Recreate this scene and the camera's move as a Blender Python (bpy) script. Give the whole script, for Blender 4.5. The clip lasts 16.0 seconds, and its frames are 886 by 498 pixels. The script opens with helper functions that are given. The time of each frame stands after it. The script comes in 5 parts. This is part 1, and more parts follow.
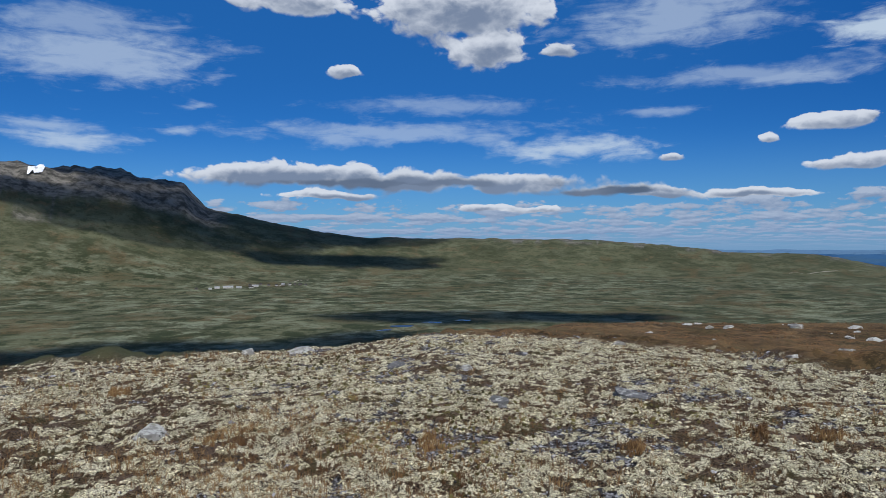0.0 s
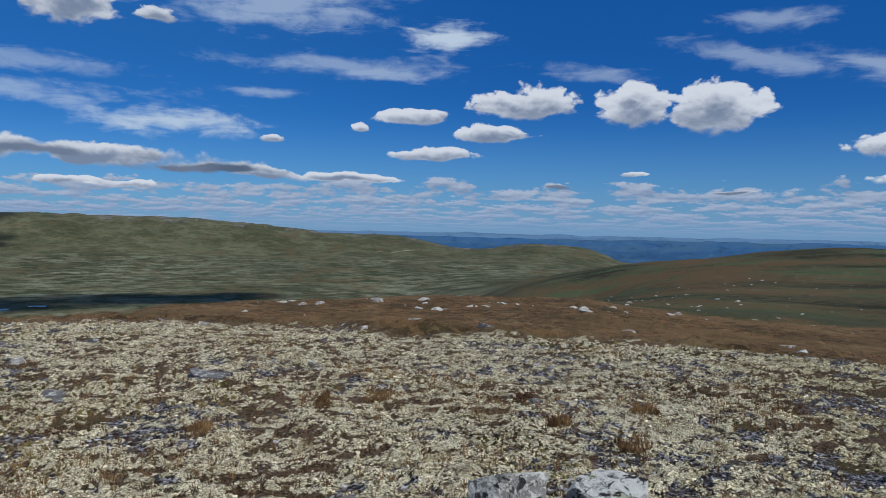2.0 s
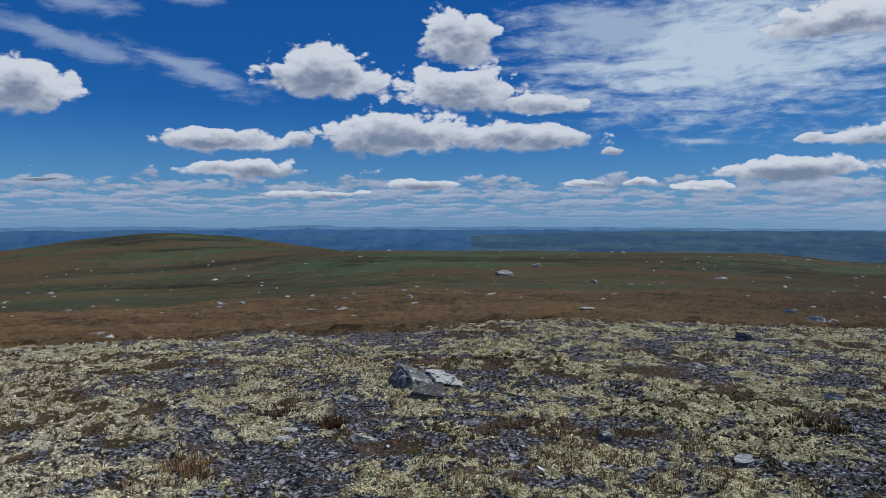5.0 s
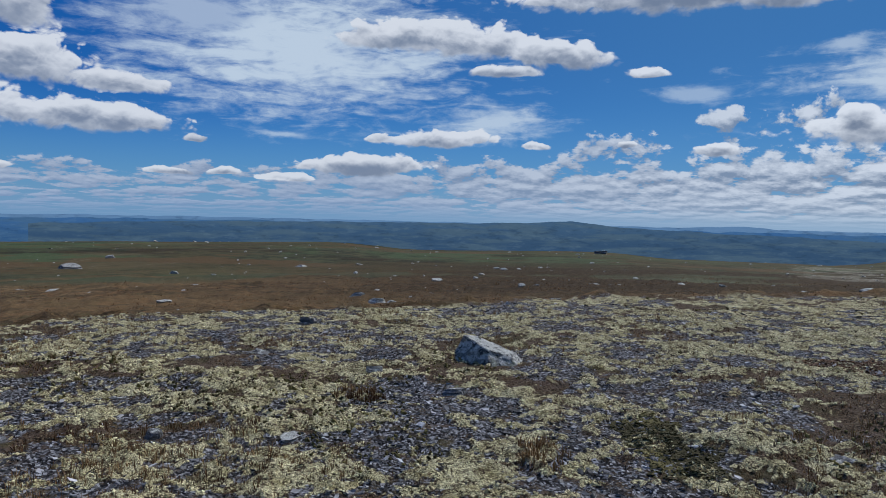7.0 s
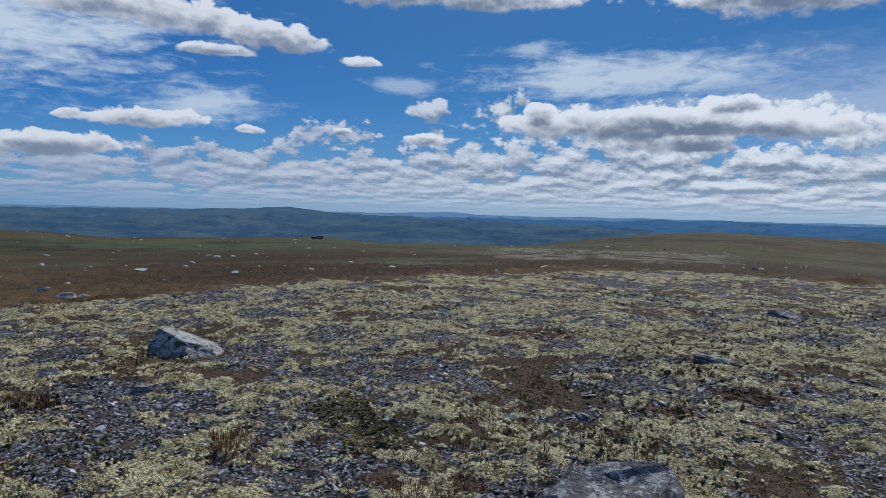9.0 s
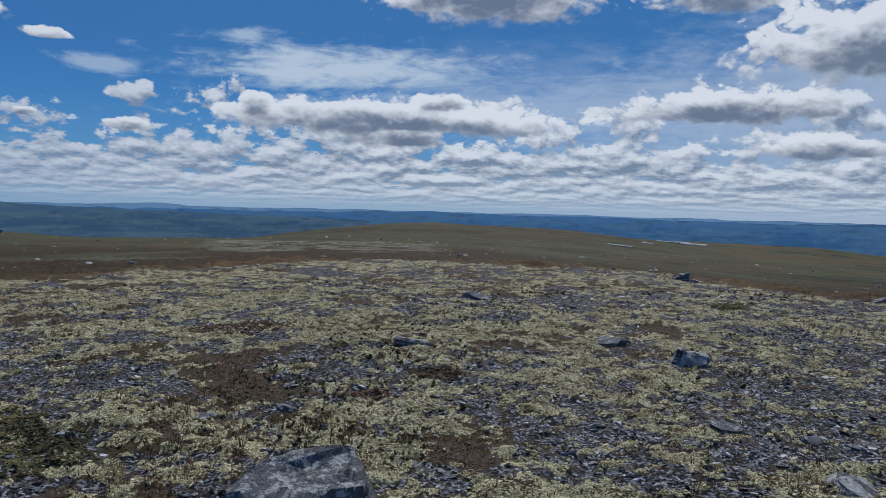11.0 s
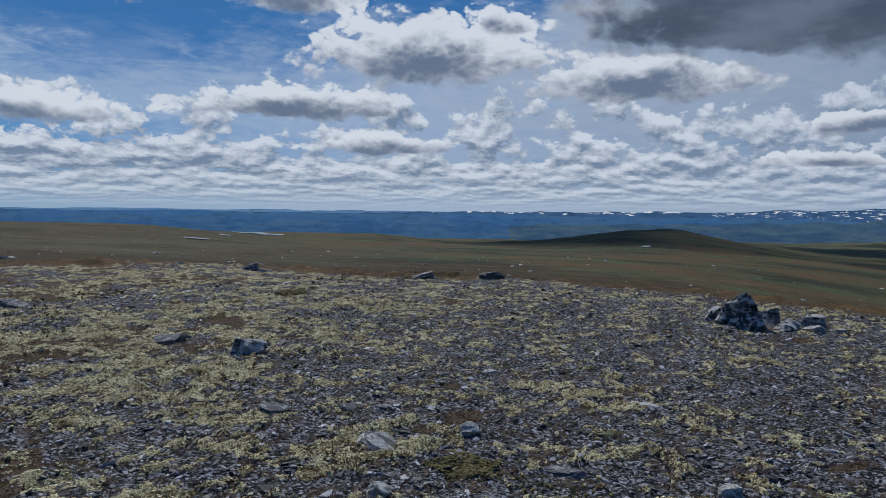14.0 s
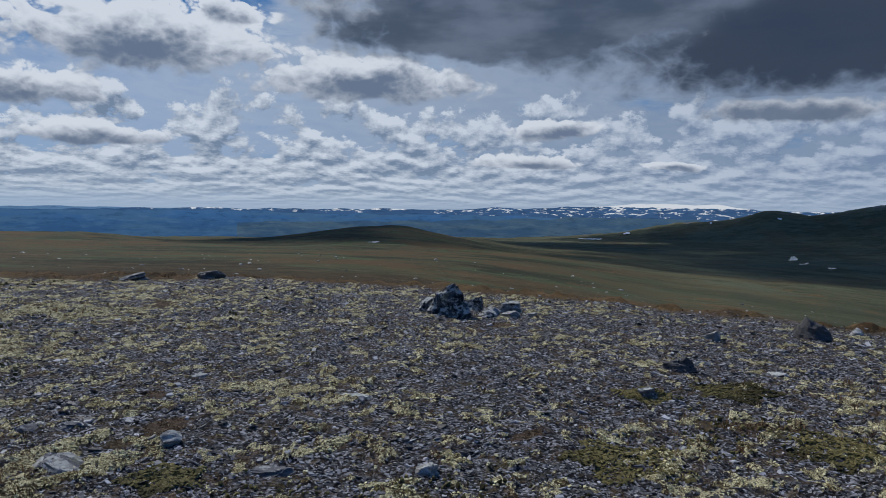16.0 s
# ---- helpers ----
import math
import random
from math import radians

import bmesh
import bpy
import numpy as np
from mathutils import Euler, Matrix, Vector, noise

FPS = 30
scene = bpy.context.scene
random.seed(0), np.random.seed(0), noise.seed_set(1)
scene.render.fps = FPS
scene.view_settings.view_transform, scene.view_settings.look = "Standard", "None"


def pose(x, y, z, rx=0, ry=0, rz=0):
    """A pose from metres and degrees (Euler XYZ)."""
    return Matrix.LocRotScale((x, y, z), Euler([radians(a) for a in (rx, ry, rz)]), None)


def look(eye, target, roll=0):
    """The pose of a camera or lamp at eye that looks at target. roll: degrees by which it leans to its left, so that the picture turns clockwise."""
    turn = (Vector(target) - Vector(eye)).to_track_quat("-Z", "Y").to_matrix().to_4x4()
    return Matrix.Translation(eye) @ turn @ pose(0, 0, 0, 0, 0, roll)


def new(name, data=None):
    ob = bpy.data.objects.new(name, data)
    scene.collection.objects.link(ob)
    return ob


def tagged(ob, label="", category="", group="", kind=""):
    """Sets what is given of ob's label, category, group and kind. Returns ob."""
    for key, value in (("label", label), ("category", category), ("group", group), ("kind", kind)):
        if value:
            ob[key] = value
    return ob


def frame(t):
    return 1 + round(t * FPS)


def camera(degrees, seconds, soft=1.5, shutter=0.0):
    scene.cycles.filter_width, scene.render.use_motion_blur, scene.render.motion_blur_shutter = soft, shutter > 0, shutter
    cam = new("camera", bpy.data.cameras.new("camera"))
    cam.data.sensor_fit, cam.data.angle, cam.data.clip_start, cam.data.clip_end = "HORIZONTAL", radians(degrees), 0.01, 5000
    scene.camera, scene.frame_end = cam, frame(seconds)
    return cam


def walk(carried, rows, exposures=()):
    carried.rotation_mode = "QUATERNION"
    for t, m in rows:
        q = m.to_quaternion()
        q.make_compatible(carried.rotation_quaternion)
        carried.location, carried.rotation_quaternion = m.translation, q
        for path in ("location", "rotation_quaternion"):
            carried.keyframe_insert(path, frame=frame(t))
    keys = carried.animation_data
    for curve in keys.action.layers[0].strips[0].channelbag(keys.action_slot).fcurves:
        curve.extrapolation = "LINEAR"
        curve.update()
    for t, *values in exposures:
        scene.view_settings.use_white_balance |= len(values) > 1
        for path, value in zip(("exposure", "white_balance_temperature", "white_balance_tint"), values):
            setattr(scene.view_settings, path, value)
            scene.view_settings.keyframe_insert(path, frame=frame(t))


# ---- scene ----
cam = camera(63.11, 16.0, soft=0.7)
EYE = 1.6    # height of the lens over the ground
ARM = 0.45   # the camera is held out at arm's length while its bearer turns
TURN = [     # seconds, heading, tilt, roll in degrees
    (0.0, 0.00, -0.43, 0.12),
    (0.5, -6.12, -0.67, -0.12),
    (1.0, -15.18, -0.90, -0.18),
    (1.5, -23.33, -1.16, -0.57),
    (2.0, -30.95, -1.83, -1.05),
    (2.5, -39.03, -2.33, -1.39),
    (3.0, -47.97, -2.42, -1.60),
    (3.5, -56.61, -2.36, -1.35),
    (4.0, -64.56, -2.34, -0.75),
    (4.5, -72.75, -2.30, -0.43),
    (5.0, -81.78, -2.26, -0.16),
    (5.2, -85.43, -2.24, -0.24),
    (7.3, -117.36, -2.78, -1.19),
    (7.5, -119.55, -2.81, -1.22),
    (8.0, -126.08, -2.89, -1.55),
    (8.2, -128.16, -3.01, -1.36),
    (10.3, -150.65, -3.36, -1.66),
    (10.5, -153.18, -3.37, -1.47),
    (11.0, -158.06, -3.55, -1.51),
    (11.5, -162.52, -3.81, -1.20),
    (12.0, -168.04, -3.85, -0.70),
    (12.5, -173.01, -3.81, -0.49),
    (13.0, -179.03, -3.60, -0.71),
    (13.5, -185.25, -3.56, -0.73),
    (14.0, -190.74, -3.56, -0.75),
    (14.5, -196.26, -3.52, -0.88),
    (15.0, -201.99, -3.45, -0.99),
    (15.5, -207.47, -3.41, -1.17),
    (16.0, -211.90, -3.48, -1.13),
]


def held(heading, tilt, roll):
    a = radians(heading)
    return pose(-ARM * math.sin(a), ARM * math.cos(a), EYE, 90 + tilt, roll, heading)


walk(cam, [(t, held(h, p, r)) for t, h, p, r in TURN], exposures=[(0, -0.08), (3, -0.17), (4.7, -0.2), (8, -0.07), (11, -0.20), (16, -0.27)])

# ---------------------------------------------------------------- node short-hand
def material(name):
    m = bpy.data.materials.new(name)
    m.use_nodes = True
    m.node_tree.nodes.clear()
    return m, m.node_tree


class Net:
    """Short-hand for building node trees."""

    def __init__(self, tree):
        self.t = tree

    def node(self, kind, **props):
        n = self.t.nodes.new("ShaderNode" + kind)
        for k, v in props.items():
            setattr(n, k, v)
        return n

    def put(self, value, socket):
        if hasattr(value, "is_output"):
            self.t.links.new(value, socket)
        elif value is not None:
            socket.default_value = value

    def math(self, op, a, b=0.0, c=0.0, clamp=False):
        n = self.node("Math", operation=op, use_clamp=clamp)
        for v, s in zip((a, b, c), n.inputs):
            self.put(v, s)
        return n.outputs[0]

    def vec(self, op, a, b=None, c=None):
        n = self.node("VectorMath", operation=op)
        for v, s in zip((a, b, c), n.inputs):
            self.put(v, s)
        return n.outputs["Value"] if op in ("LENGTH", "DOT_PRODUCT", "DISTANCE") else n.outputs[0]

    def mix(self, f, a, b, blend="MIX"):
        n = self.node("Mix", data_type="RGBA", blend_type=blend)
        self.put(f, n.inputs[0])
        self.put(a if hasattr(a, "is_output") else (*a, 1), n.inputs[6])
        self.put(b if hasattr(b, "is_output") else (*b, 1), n.inputs[7])
        return n.outputs[2]

    def noise(self, co, scale, detail=4.0, rough=0.55, dist=0.0):
        n = self.node("TexNoise")
        self.put(co, n.inputs["Vector"])
        for k, v in (("Scale", scale), ("Detail", detail), ("Roughness", rough), ("Distortion", dist)):
            n.inputs[k].default_value = v
        return n.outputs["Fac"]

    def voronoi(self, co, scale, out="Color", feature="F1"):
        n = self.node("TexVoronoi", feature=feature)
        self.put(co, n.inputs["Vector"])
        n.inputs["Scale"].default_value = scale
        return n.outputs[out]

    def step(self, v, lo, hi, a=0.0, b=1.0):
        n = self.node("MapRange", interpolation_type="SMOOTHSTEP")
        for val, k in ((v, 0), (lo, 1), (hi, 2), (a, 3), (b, 4)):
            self.put(val, n.inputs[k])
        return n.outputs[0]

    def surface(self, color, rough=0.9, bump=None, strength=0.5, distance=0.02, spec=0.2):
        b = self.node("BsdfPrincipled")
        self.put(color if hasattr(color, "is_output") else (*color, 1), b.inputs["Base Color"])
        self.put(rough, b.inputs["Roughness"])
        b.inputs["Specular IOR Level"].default_value = spec
        b.inputs["Diffuse Roughness"].default_value = 0.25
        if bump is not None:
            n = self.node("Bump")
            n.inputs["Strength"].default_value, n.inputs["Distance"].default_value = strength, distance
            self.put(bump, n.inputs["Height"])
            self.t.links.new(n.outputs[0], b.inputs["Normal"])
        out = self.node("OutputMaterial")
        self.t.links.new(b.outputs[0], out.inputs[0])
        return b


# ---------------------------------------------------------------- light
SUN_AZ, SUN_EL = -165.0, 46.0


def bearing(az, el=0.0):
    """Unit vector for a bearing (degrees, counter-clockwise from +y) and elevation."""
    a, e = radians(az), radians(el)
    return Vector((-math.sin(a) * math.cos(e), math.cos(a) * math.cos(e), math.sin(e)))


sun = new("sun", bpy.data.lights.new("sun", "SUN"))
sun.data.energy, sun.data.angle, sun.data.color = 4.0, radians(0.6), (1.0, 0.972, 0.925)
sun.matrix_world = look(bearing(SUN_AZ, SUN_EL) * 100, (0, 0, 0))

world = bpy.data.worlds.new("sky")
scene.world = world
world.use_nodes = True
wt = world.node_tree
wt.nodes.clear()
W = Net(wt)
sky = W.node("TexSky", sky_type="NISHITA", sun_disc=False)
sky.sun_elevation, sky.sun_rotation = radians(SUN_EL), radians(-SUN_AZ)
sky.altitude, sky.air_density, sky.dust_density, sky.ozone_density = 1300, 1.0, 0.2, 3.0
toned = W.node("HueSaturation")
toned.inputs["Saturation"].default_value = 1.42
wt.links.new(sky.outputs[0], toned.inputs["Color"])
clear = W.vec("MULTIPLY", toned.outputs[0], (0.0265, 0.053, 0.084))

# bearing and elevation of the sky's points, in degrees
way = W.node("TexCoord").outputs["Generated"]
mid = bearing(-106)
part_xyz = W.node("SeparateXYZ")
wt.links.new(way, part_xyz.inputs[0])
ahead = W.vec("DOT_PRODUCT", way, tuple(mid))
aside = W.vec("DOT_PRODUCT", way, tuple(bearing(-16)))
AZI = W.math("ADD", W.math("MULTIPLY", W.math("ARCTAN2", aside, ahead), 57.2958), -106.0)
ELE = W.math("MULTIPLY", W.math("ARCSINE", part_xyz.outputs[2]), 57.2958)
flat_co = W.node("CombineXYZ")
wt.links.new(AZI, flat_co.inputs[0])
wt.links.new(ELE, flat_co.inputs[1])
SKY_CO = flat_co.outputs[0]


def sky_noise(scale, detail, rough, stretch=(1, 1, 1), shift=(0, 0, 0), dist=0.0):
    return W.noise(W.vec("MULTIPLY_ADD", SKY_CO, stretch, shift), scale, detail, rough, dist)


warp_n = W.node("TexNoise")
W.put(W.vec("MULTIPLY", SKY_CO, (0.8, 1.5, 1)), warp_n.inputs["Vector"])
warp_n.inputs["Scale"].default_value, warp_n.inputs["Detail"].default_value = 0.35, 3
WARPED = W.vec("ADD", SKY_CO, W.vec("MULTIPLY", W.vec("SUBTRACT", warp_n.outputs["Color"], (0.5, 0.5, 0.5)), (2.4, 1.1, 0)))


class Bank:
    """A layer of clouds: the distance field of many flattened ellipses, and the height and tone of the nearest one."""

    def __init__(self):
        self.gap, self.info, self.total = None, (0.0, 0.0, 0.0), 1e-6

    def add(self, az, el, wide, high, tone, tilt=0.0, base=1.7):
        co, centre = WARPED, Vector((az, el, 0))
        if tilt:
            rot = W.node("VectorRotate", rotation_type="Z_AXIS")
            W.put(co, rot.inputs["Vector"])
            rot.inputs["Center"].default_value = centre
            rot.inputs["Angle"].default_value = radians(tilt)
            co = rot.outputs[0]
        q = W.vec("MULTIPLY_ADD", co, (1 / wide, 1 / high, 0), (-az / wide, -el / high, 0))
        gap = W.vec("LENGTH", W.vec("MAXIMUM", q, W.vec("MULTIPLY", q, (-1, -base, 0))))
        weight = W.math("POWER", W.math("MAXIMUM", gap, 0.06), -6.0)
        self.info = [W.math("MULTIPLY_ADD", weight, f, t) for f, t in zip((el, 1 / high, tone), self.info)]
        self.total = W.math("ADD", self.total, weight)

    def close(self):
        """The field drawn smoothly together."""
        self.gap = W.math("POWER", self.total, -1 / 6)
        self.info = [W.math("DIVIDE", t, self.total) for t in self.info]


heaps, wisps = Bank(), Bank()


def cumulus(az, el, wide, high, tone, tilt=0.0):
    heaps.add(az, el, wide, high, tone, tilt)


def cirrus(az, el, wide, high, tone, tilt=0.0):
    wisps.add(az, el, wide, high, tone, tilt, 1.0)


cirrus(25.6, 13.4, 8.9, 2.5, 0.55)
cirrus(27.0, 15.3, 7.0, 1.6, 0.40)
cumulus(-1.5, 17.6, 7.0, 3.6, 0.50)
cumulus(-3.4, 14.6, 3.2, 2.2, 0.45)
cumulus(11.6, 17.9, 5.0, 1.3, 0.35)
cumulus(-9.2, 14.7, 1.5, 0.7, 0.30)
cumulus(7.6, 13.2, 1.6, 0.6, 0.30)
cirrus(-17.6, 16.2, 9.1, 2.0, 0.50)
cirrus(0.2, 10.7, 8.7, 0.8, 0.35)
cirrus(4.2, 8.7, 14.1, 1.0, 0.45)
cirrus(-10.3, 7.4, 6.6, 1.1, 0.80)
cirrus(-16.8, 9.9, 3.6, 0.5, 0.40)
cirrus(-22.0, 12.2, 9.1, 0.7, 0.40)
cumulus(3.0, 4.75, 15.0, 0.8, 0.92)
cumulus(11.5, 5.2, 8.0, 1.1, 0.80)
cumulus(2.5, 4.7, 5.0, 1.2, 0.85)
cumulus(-5.5, 4.5, 4.0, 1.1, 0.80)
cumulus(-13.0, 4.0, 6.5, 0.6, 0.95)
cumulus(9.0, 3.7, 4.5, 0.4, 0.50)
cumulus(-16.8, 3.8, 2.4, 0.5, 0.30)
cumulus(-23.2, 3.5, 4.8, 0.5, 0.80)
cirrus(28.5, 8.4, 3.7, 0.6, 0.50)
cirrus(27.4, 7.3, 5.2, 0.7, 0.70)
cirrus(19.9, 8.4, 1.8, 0.4, 0.50)
cirrus(19.1, 10.3, 1.2, 0.3, 0.40)
cumulus(-3.4, 2.7, 2.6, 0.4, 0.30)
cumulus(-7.4, 2.5, 2.2, 0.4, 0.30)
cirrus(-31.0, 14.5, 3.6, 1.2, 0.90)
cirrus(-26.2, 11.8, 4.8, 0.8, 0.50)
cirrus(-18.5, 17.0, 7.3, 1.8, 0.50)
cumulus(-37.3, 9.3, 4.2, 1.6, 0.45)
cumulus(-28.6, 8.4, 3.0, 0.8, 0.35)
cumulus(-34.8, 7.1, 3.2, 0.8, 0.40)
cumulus(-30.2, 5.5, 3.4, 0.7, 0.40)
cumulus(-24.1, 7.5, 0.8, 0.4, 0.30)
cumulus(-17.7, 6.5, 1.3, 0.4, 0.30)
cumulus(-45.4, 8.9, 2.6, 2.2, 0.40)
cumulus(-51.6, 8.5, 3.5, 2.4, 0.50)
cumulus(-45.7, 4.2, 1.2, 0.3, 0.30)
cumulus(-40.0, 3.3, 1.4, 0.3, 0.90)
cumulus(-52.6, 2.8, 2.0, 0.2, 0.90)
cirrus(-42.4, 11.8, 3.5, 0.5, 0.40)
cumulus(-72.4, 10.7, 4.8, 2.6, 0.50)
cumulus(-83.1, 13.7, 3.1, 2.7, 0.45)
cumulus(-83.4, 9.8, 4.2, 2.1, 0.45)
cumulus(-78.0, 6.3, 5.9, 2.3, 0.55)
cumulus(-70.7, 6.2, 1.2, 0.7, 0.30)
cumulus(-64.5, 5.8, 5.1, 1.2, 0.45)
cumulus(-66.1, 3.7, 4.6, 0.9, 0.50)
cumulus(-80.4, 2.8, 3.4, 0.5, 0.40)
cumulus(-71.3, 2.0, 3.8, 0.4, 0.30)
cirrus(-54.4, 12.3, 7.2, 0.9, 0.40, -14)
cirrus(-62.8, 11.0, 5.9, 1.0, 0.45, -19)
cirrus(-42.7, 11.7, 4.2, 0.7, 0.35, -10)
cirrus(-55.2, 15.0, 3.9, 0.8, 0.40)
cirrus(-62.7, 16.3, 2.6, 0.9, 0.40)
cirrus(-102.5, 12.4, 15.5, 5.8, 0.92)
cirrus(-94.9, 14.2, 8.4, 3.1, 0.60)
cumulus(-111.3, 13.4, 6.4, 1.5, 0.35)
cumulus(-88.1, 6.2, 5.7, 1.5, 0.50)
cumulus(-95.0, 5.3, 1.1, 0.4, 0.30)
cumulus(-82.8, 9.7, 3.8, 2.0, 0.45)
cumulus(-89.7, 8.8, 3.1, 1.2, 0.45)
cumulus(-107.7, 3.6, 5.5, 1.0, 0.50)
cumulus(-101.4, 2.5, 2.6, 0.4, 0.30)
cumulus(-97.2, 2.8, 1.3, 0.4, 0.30)
cumulus(-93.3, 2.8, 2.3, 0.4, 0.30)
cumulus(-109.0, 5.8, 1.3, 0.7, 0.30)
cumulus(-113.9, 5.7, 3.3, 0.9, 0.40)
cirrus(-101.3, 6.1, 2.8, 0.3, 0.60)
cumulus(-115.5, 13.1, 6.0, 1.5, 0.40, -3)
cumulus(-122.2, 12.2, 4.8, 1.3, 0.40, -5)
cumulus(-118.9, 11.1, 2.5, 0.6, 0.30)
cirrus(-117.7, 7.2, 5.2, 1.6, 0.80)
cumulus(-113.9, 5.7, 3.6, 0.8, 0.35)
cumulus(-132.1, 16.3, 13.4, 2.1, 0.60)
cumulus(-120.9, 5.4, 1.3, 0.4, 0.30)
cumulus(-128.1, 5.6, 0.9, 0.3, 0.30)
cumulus(-129.7, 10.8, 0.8, 0.4, 0.25)
cumulus(-134.5, 5.1, 1.7, 0.7, 0.35)
cirrus(-132.9, 9.2, 2.8, 0.7, 0.50)
cirrus(-142.6, 12.1, 1.8, 0.7, 0.60)
cirrus(-146.3, 9.9, 6.6, 1.9, 0.85)
cumulus(-143.5, 6.9, 1.6, 1.5, 0.70)
cumulus(-153.4, 6.2, 14.1, 1.8, 0.75)
cumulus(-158.0, 7.5, 2.7, 1.3, 0.70)
cumulus(-140.4, 15.7, 6.1, 1.4, 0.50)
cumulus(-160.9, 15.5, 8.9, 3.1, 0.75)
cirrus(-151.1, 10.3, 12.4, 1.9, 0.85)
cumulus(-129.5, 10.8, 1.1, 0.5, 0.25)
cirrus(-132.6, 9.3, 2.8, 0.6, 0.50)
cumulus(-129.7, 10.8, 1.1, 0.5, 0.25)
cumulus(-189.3, 11.0, 9.4, 3.5, 0.80)
cumulus(-179.2, 15.4, 5.6, 2.3, 0.70)
cumulus(-179.4, 7.2, 8.1, 1.7, 0.70)
cumulus(-154.7, 5.1, 4.3, 1.3, 0.75)
cumulus(-195.3, 13.6, 3.0, 1.3, 0.40)
cumulus(-206.0, 9.2, 9.0, 2.6, 0.75)
cumulus(-217.0, 13.2, 15.5, 5.0, 1.05)
cumulus(-186.3, 4.5, 5.1, 1.2, 0.60)
cumulus(-219.5, 5.7, 2.9, 1.1, 0.60)
cumulus(-218.5, 3.3, 4.1, 0.9, 0.60)
cumulus(-238.6, 11.3, 12.0, 5.5, 1.15)
cumulus(-221.0, 15.2, 17.2, 4.0, 1.05)
cumulus(-220.9, 5.9, 3.0, 1.0, 0.60)
cumulus(-229.8, 3.0, 2.8, 0.5, 0.60)
cumulus(-237.3, 7.0, 7.1, 1.5, 0.90)
cirrus(-208.0, 9.6, 30.0, 6.2, 0.62)
cirrus(-169.2, 7.4, 27.9, 3.4, 0.45)

heaps.close()
wisps.close()
SUNWARD = W.step(W.math("ABSOLUTE", W.math("SUBTRACT", AZI, -180.0)), 80, 20)     # how far a cloud stands against the light
# thin high cloud, drawn out in streaks
streak = sky_noise(0.42, 8, 0.62, (0.55, 2.4, 1), (3, 0, 0), 0.6)
fluff = sky_noise(0.9, 6, 0.6, (0.8, 1.6, 1), (11, 5, 0))
wd = W.math("ADD", W.math("SUBTRACT", 1.0, wisps.gap), W.math("MULTIPLY", W.math("SUBTRACT", streak, 0.5), 2.0))
wd = W.math("ADD", wd, W.math("MULTIPLY", W.math("SUBTRACT", fluff, 0.5), 0.8))
thin = W.math("MULTIPLY", W.step(wd, -0.12, 0.85), wisps.info[2])
haze = W.math("MULTIPLY", W.step(ELE, 9.0, -1.0), 0.5)
clear = W.mix(W.step(ELE, 3, 15, 0.15, 0.6), clear, W.mix(W.step(AZI, -40, -10), (0.012, 0.106, 0.385), (0.024, 0.150, 0.450)))
clear = W.mix(W.math("MULTIPLY", W.step(AZI, -85, -140), 0.5), clear, (0.085, 0.245, 0.46))
col = W.mix(haze, clear, (0.14, 0.31, 0.60))
col = W.mix(thin, col, (0.56, 0.68, 0.82))
# a sheet of grey cloud that thickens towards the rain
sheet_n = sky_noise(0.16, 6, 0.6, (0.6, 1.8, 1), (70, 2, 0))
sheet = W.math("MULTIPLY", W.step(AZI, -150, -196), W.step(W.math("SUBTRACT", sheet_n, W.math("MULTIPLY", W.step(ELE, 8, 15), W.step(AZI, -205, -185, 0.10, 0.30))), 0.22, 0.46))
col = W.mix(W.math("MULTIPLY", sheet, 0.85), col, W.mix(W.step(AZI, -180, -235), (0.39, 0.50, 0.69), (0.285, 0.36, 0.49)))
# rows of fair-weather cloud that draw together towards the horizon
deep = W.math("MULTIPLY", W.math("LOGARITHM", W.math("MAXIMUM", W.math("ADD", ELE, 1.1), 0.05), 2.71828), 4.8)
rows_co = W.node("CombineXYZ")
wt.links.new(W.math("MULTIPLY", AZI, 0.45), rows_co.inputs[0])
wt.links.new(deep, rows_co.inputs[1])


def row_field(shift, detail, finer=(1, 1, 1), cellular=0.34):
    spread = W.vec("MULTIPLY_ADD", rows_co.outputs[0], finer, shift)
    cells = W.node("TexVoronoi", voronoi_dimensions="2D", normalize=True)
    n = W.noise(spread, 0.60, detail, 0.6)
    W.put(W.vec("ADD", spread, W.vec("MULTIPLY", n, (0.9, 0.5, 0))), cells.inputs["Vector"])
    for key, value in (("Scale", 0.95), ("Detail", 3.0), ("Roughness", 0.5), ("Lacunarity", 2.3)):
        cells.inputs[key].default_value = value
    return W.math("ADD", n, W.math("MULTIPLY", W.math("SUBTRACT", 0.33, cells.outputs["Distance"]), cellular))


far_rows = W.math("MULTIPLY", W.step(ELE, 3.4, 1.8), W.step(AZI, -120, -95))     # clouds look smaller and denser towards the horizon


def both_rows(shift, detail):
    wide, dense = row_field(shift, detail), row_field(tuple(v + 20 for v in shift), detail, (1.25, 1.7, 1), 0.10)
    return W.math("ADD", wide, W.math("MULTIPLY", W.math("SUBTRACT", dense, wide), far_rows))


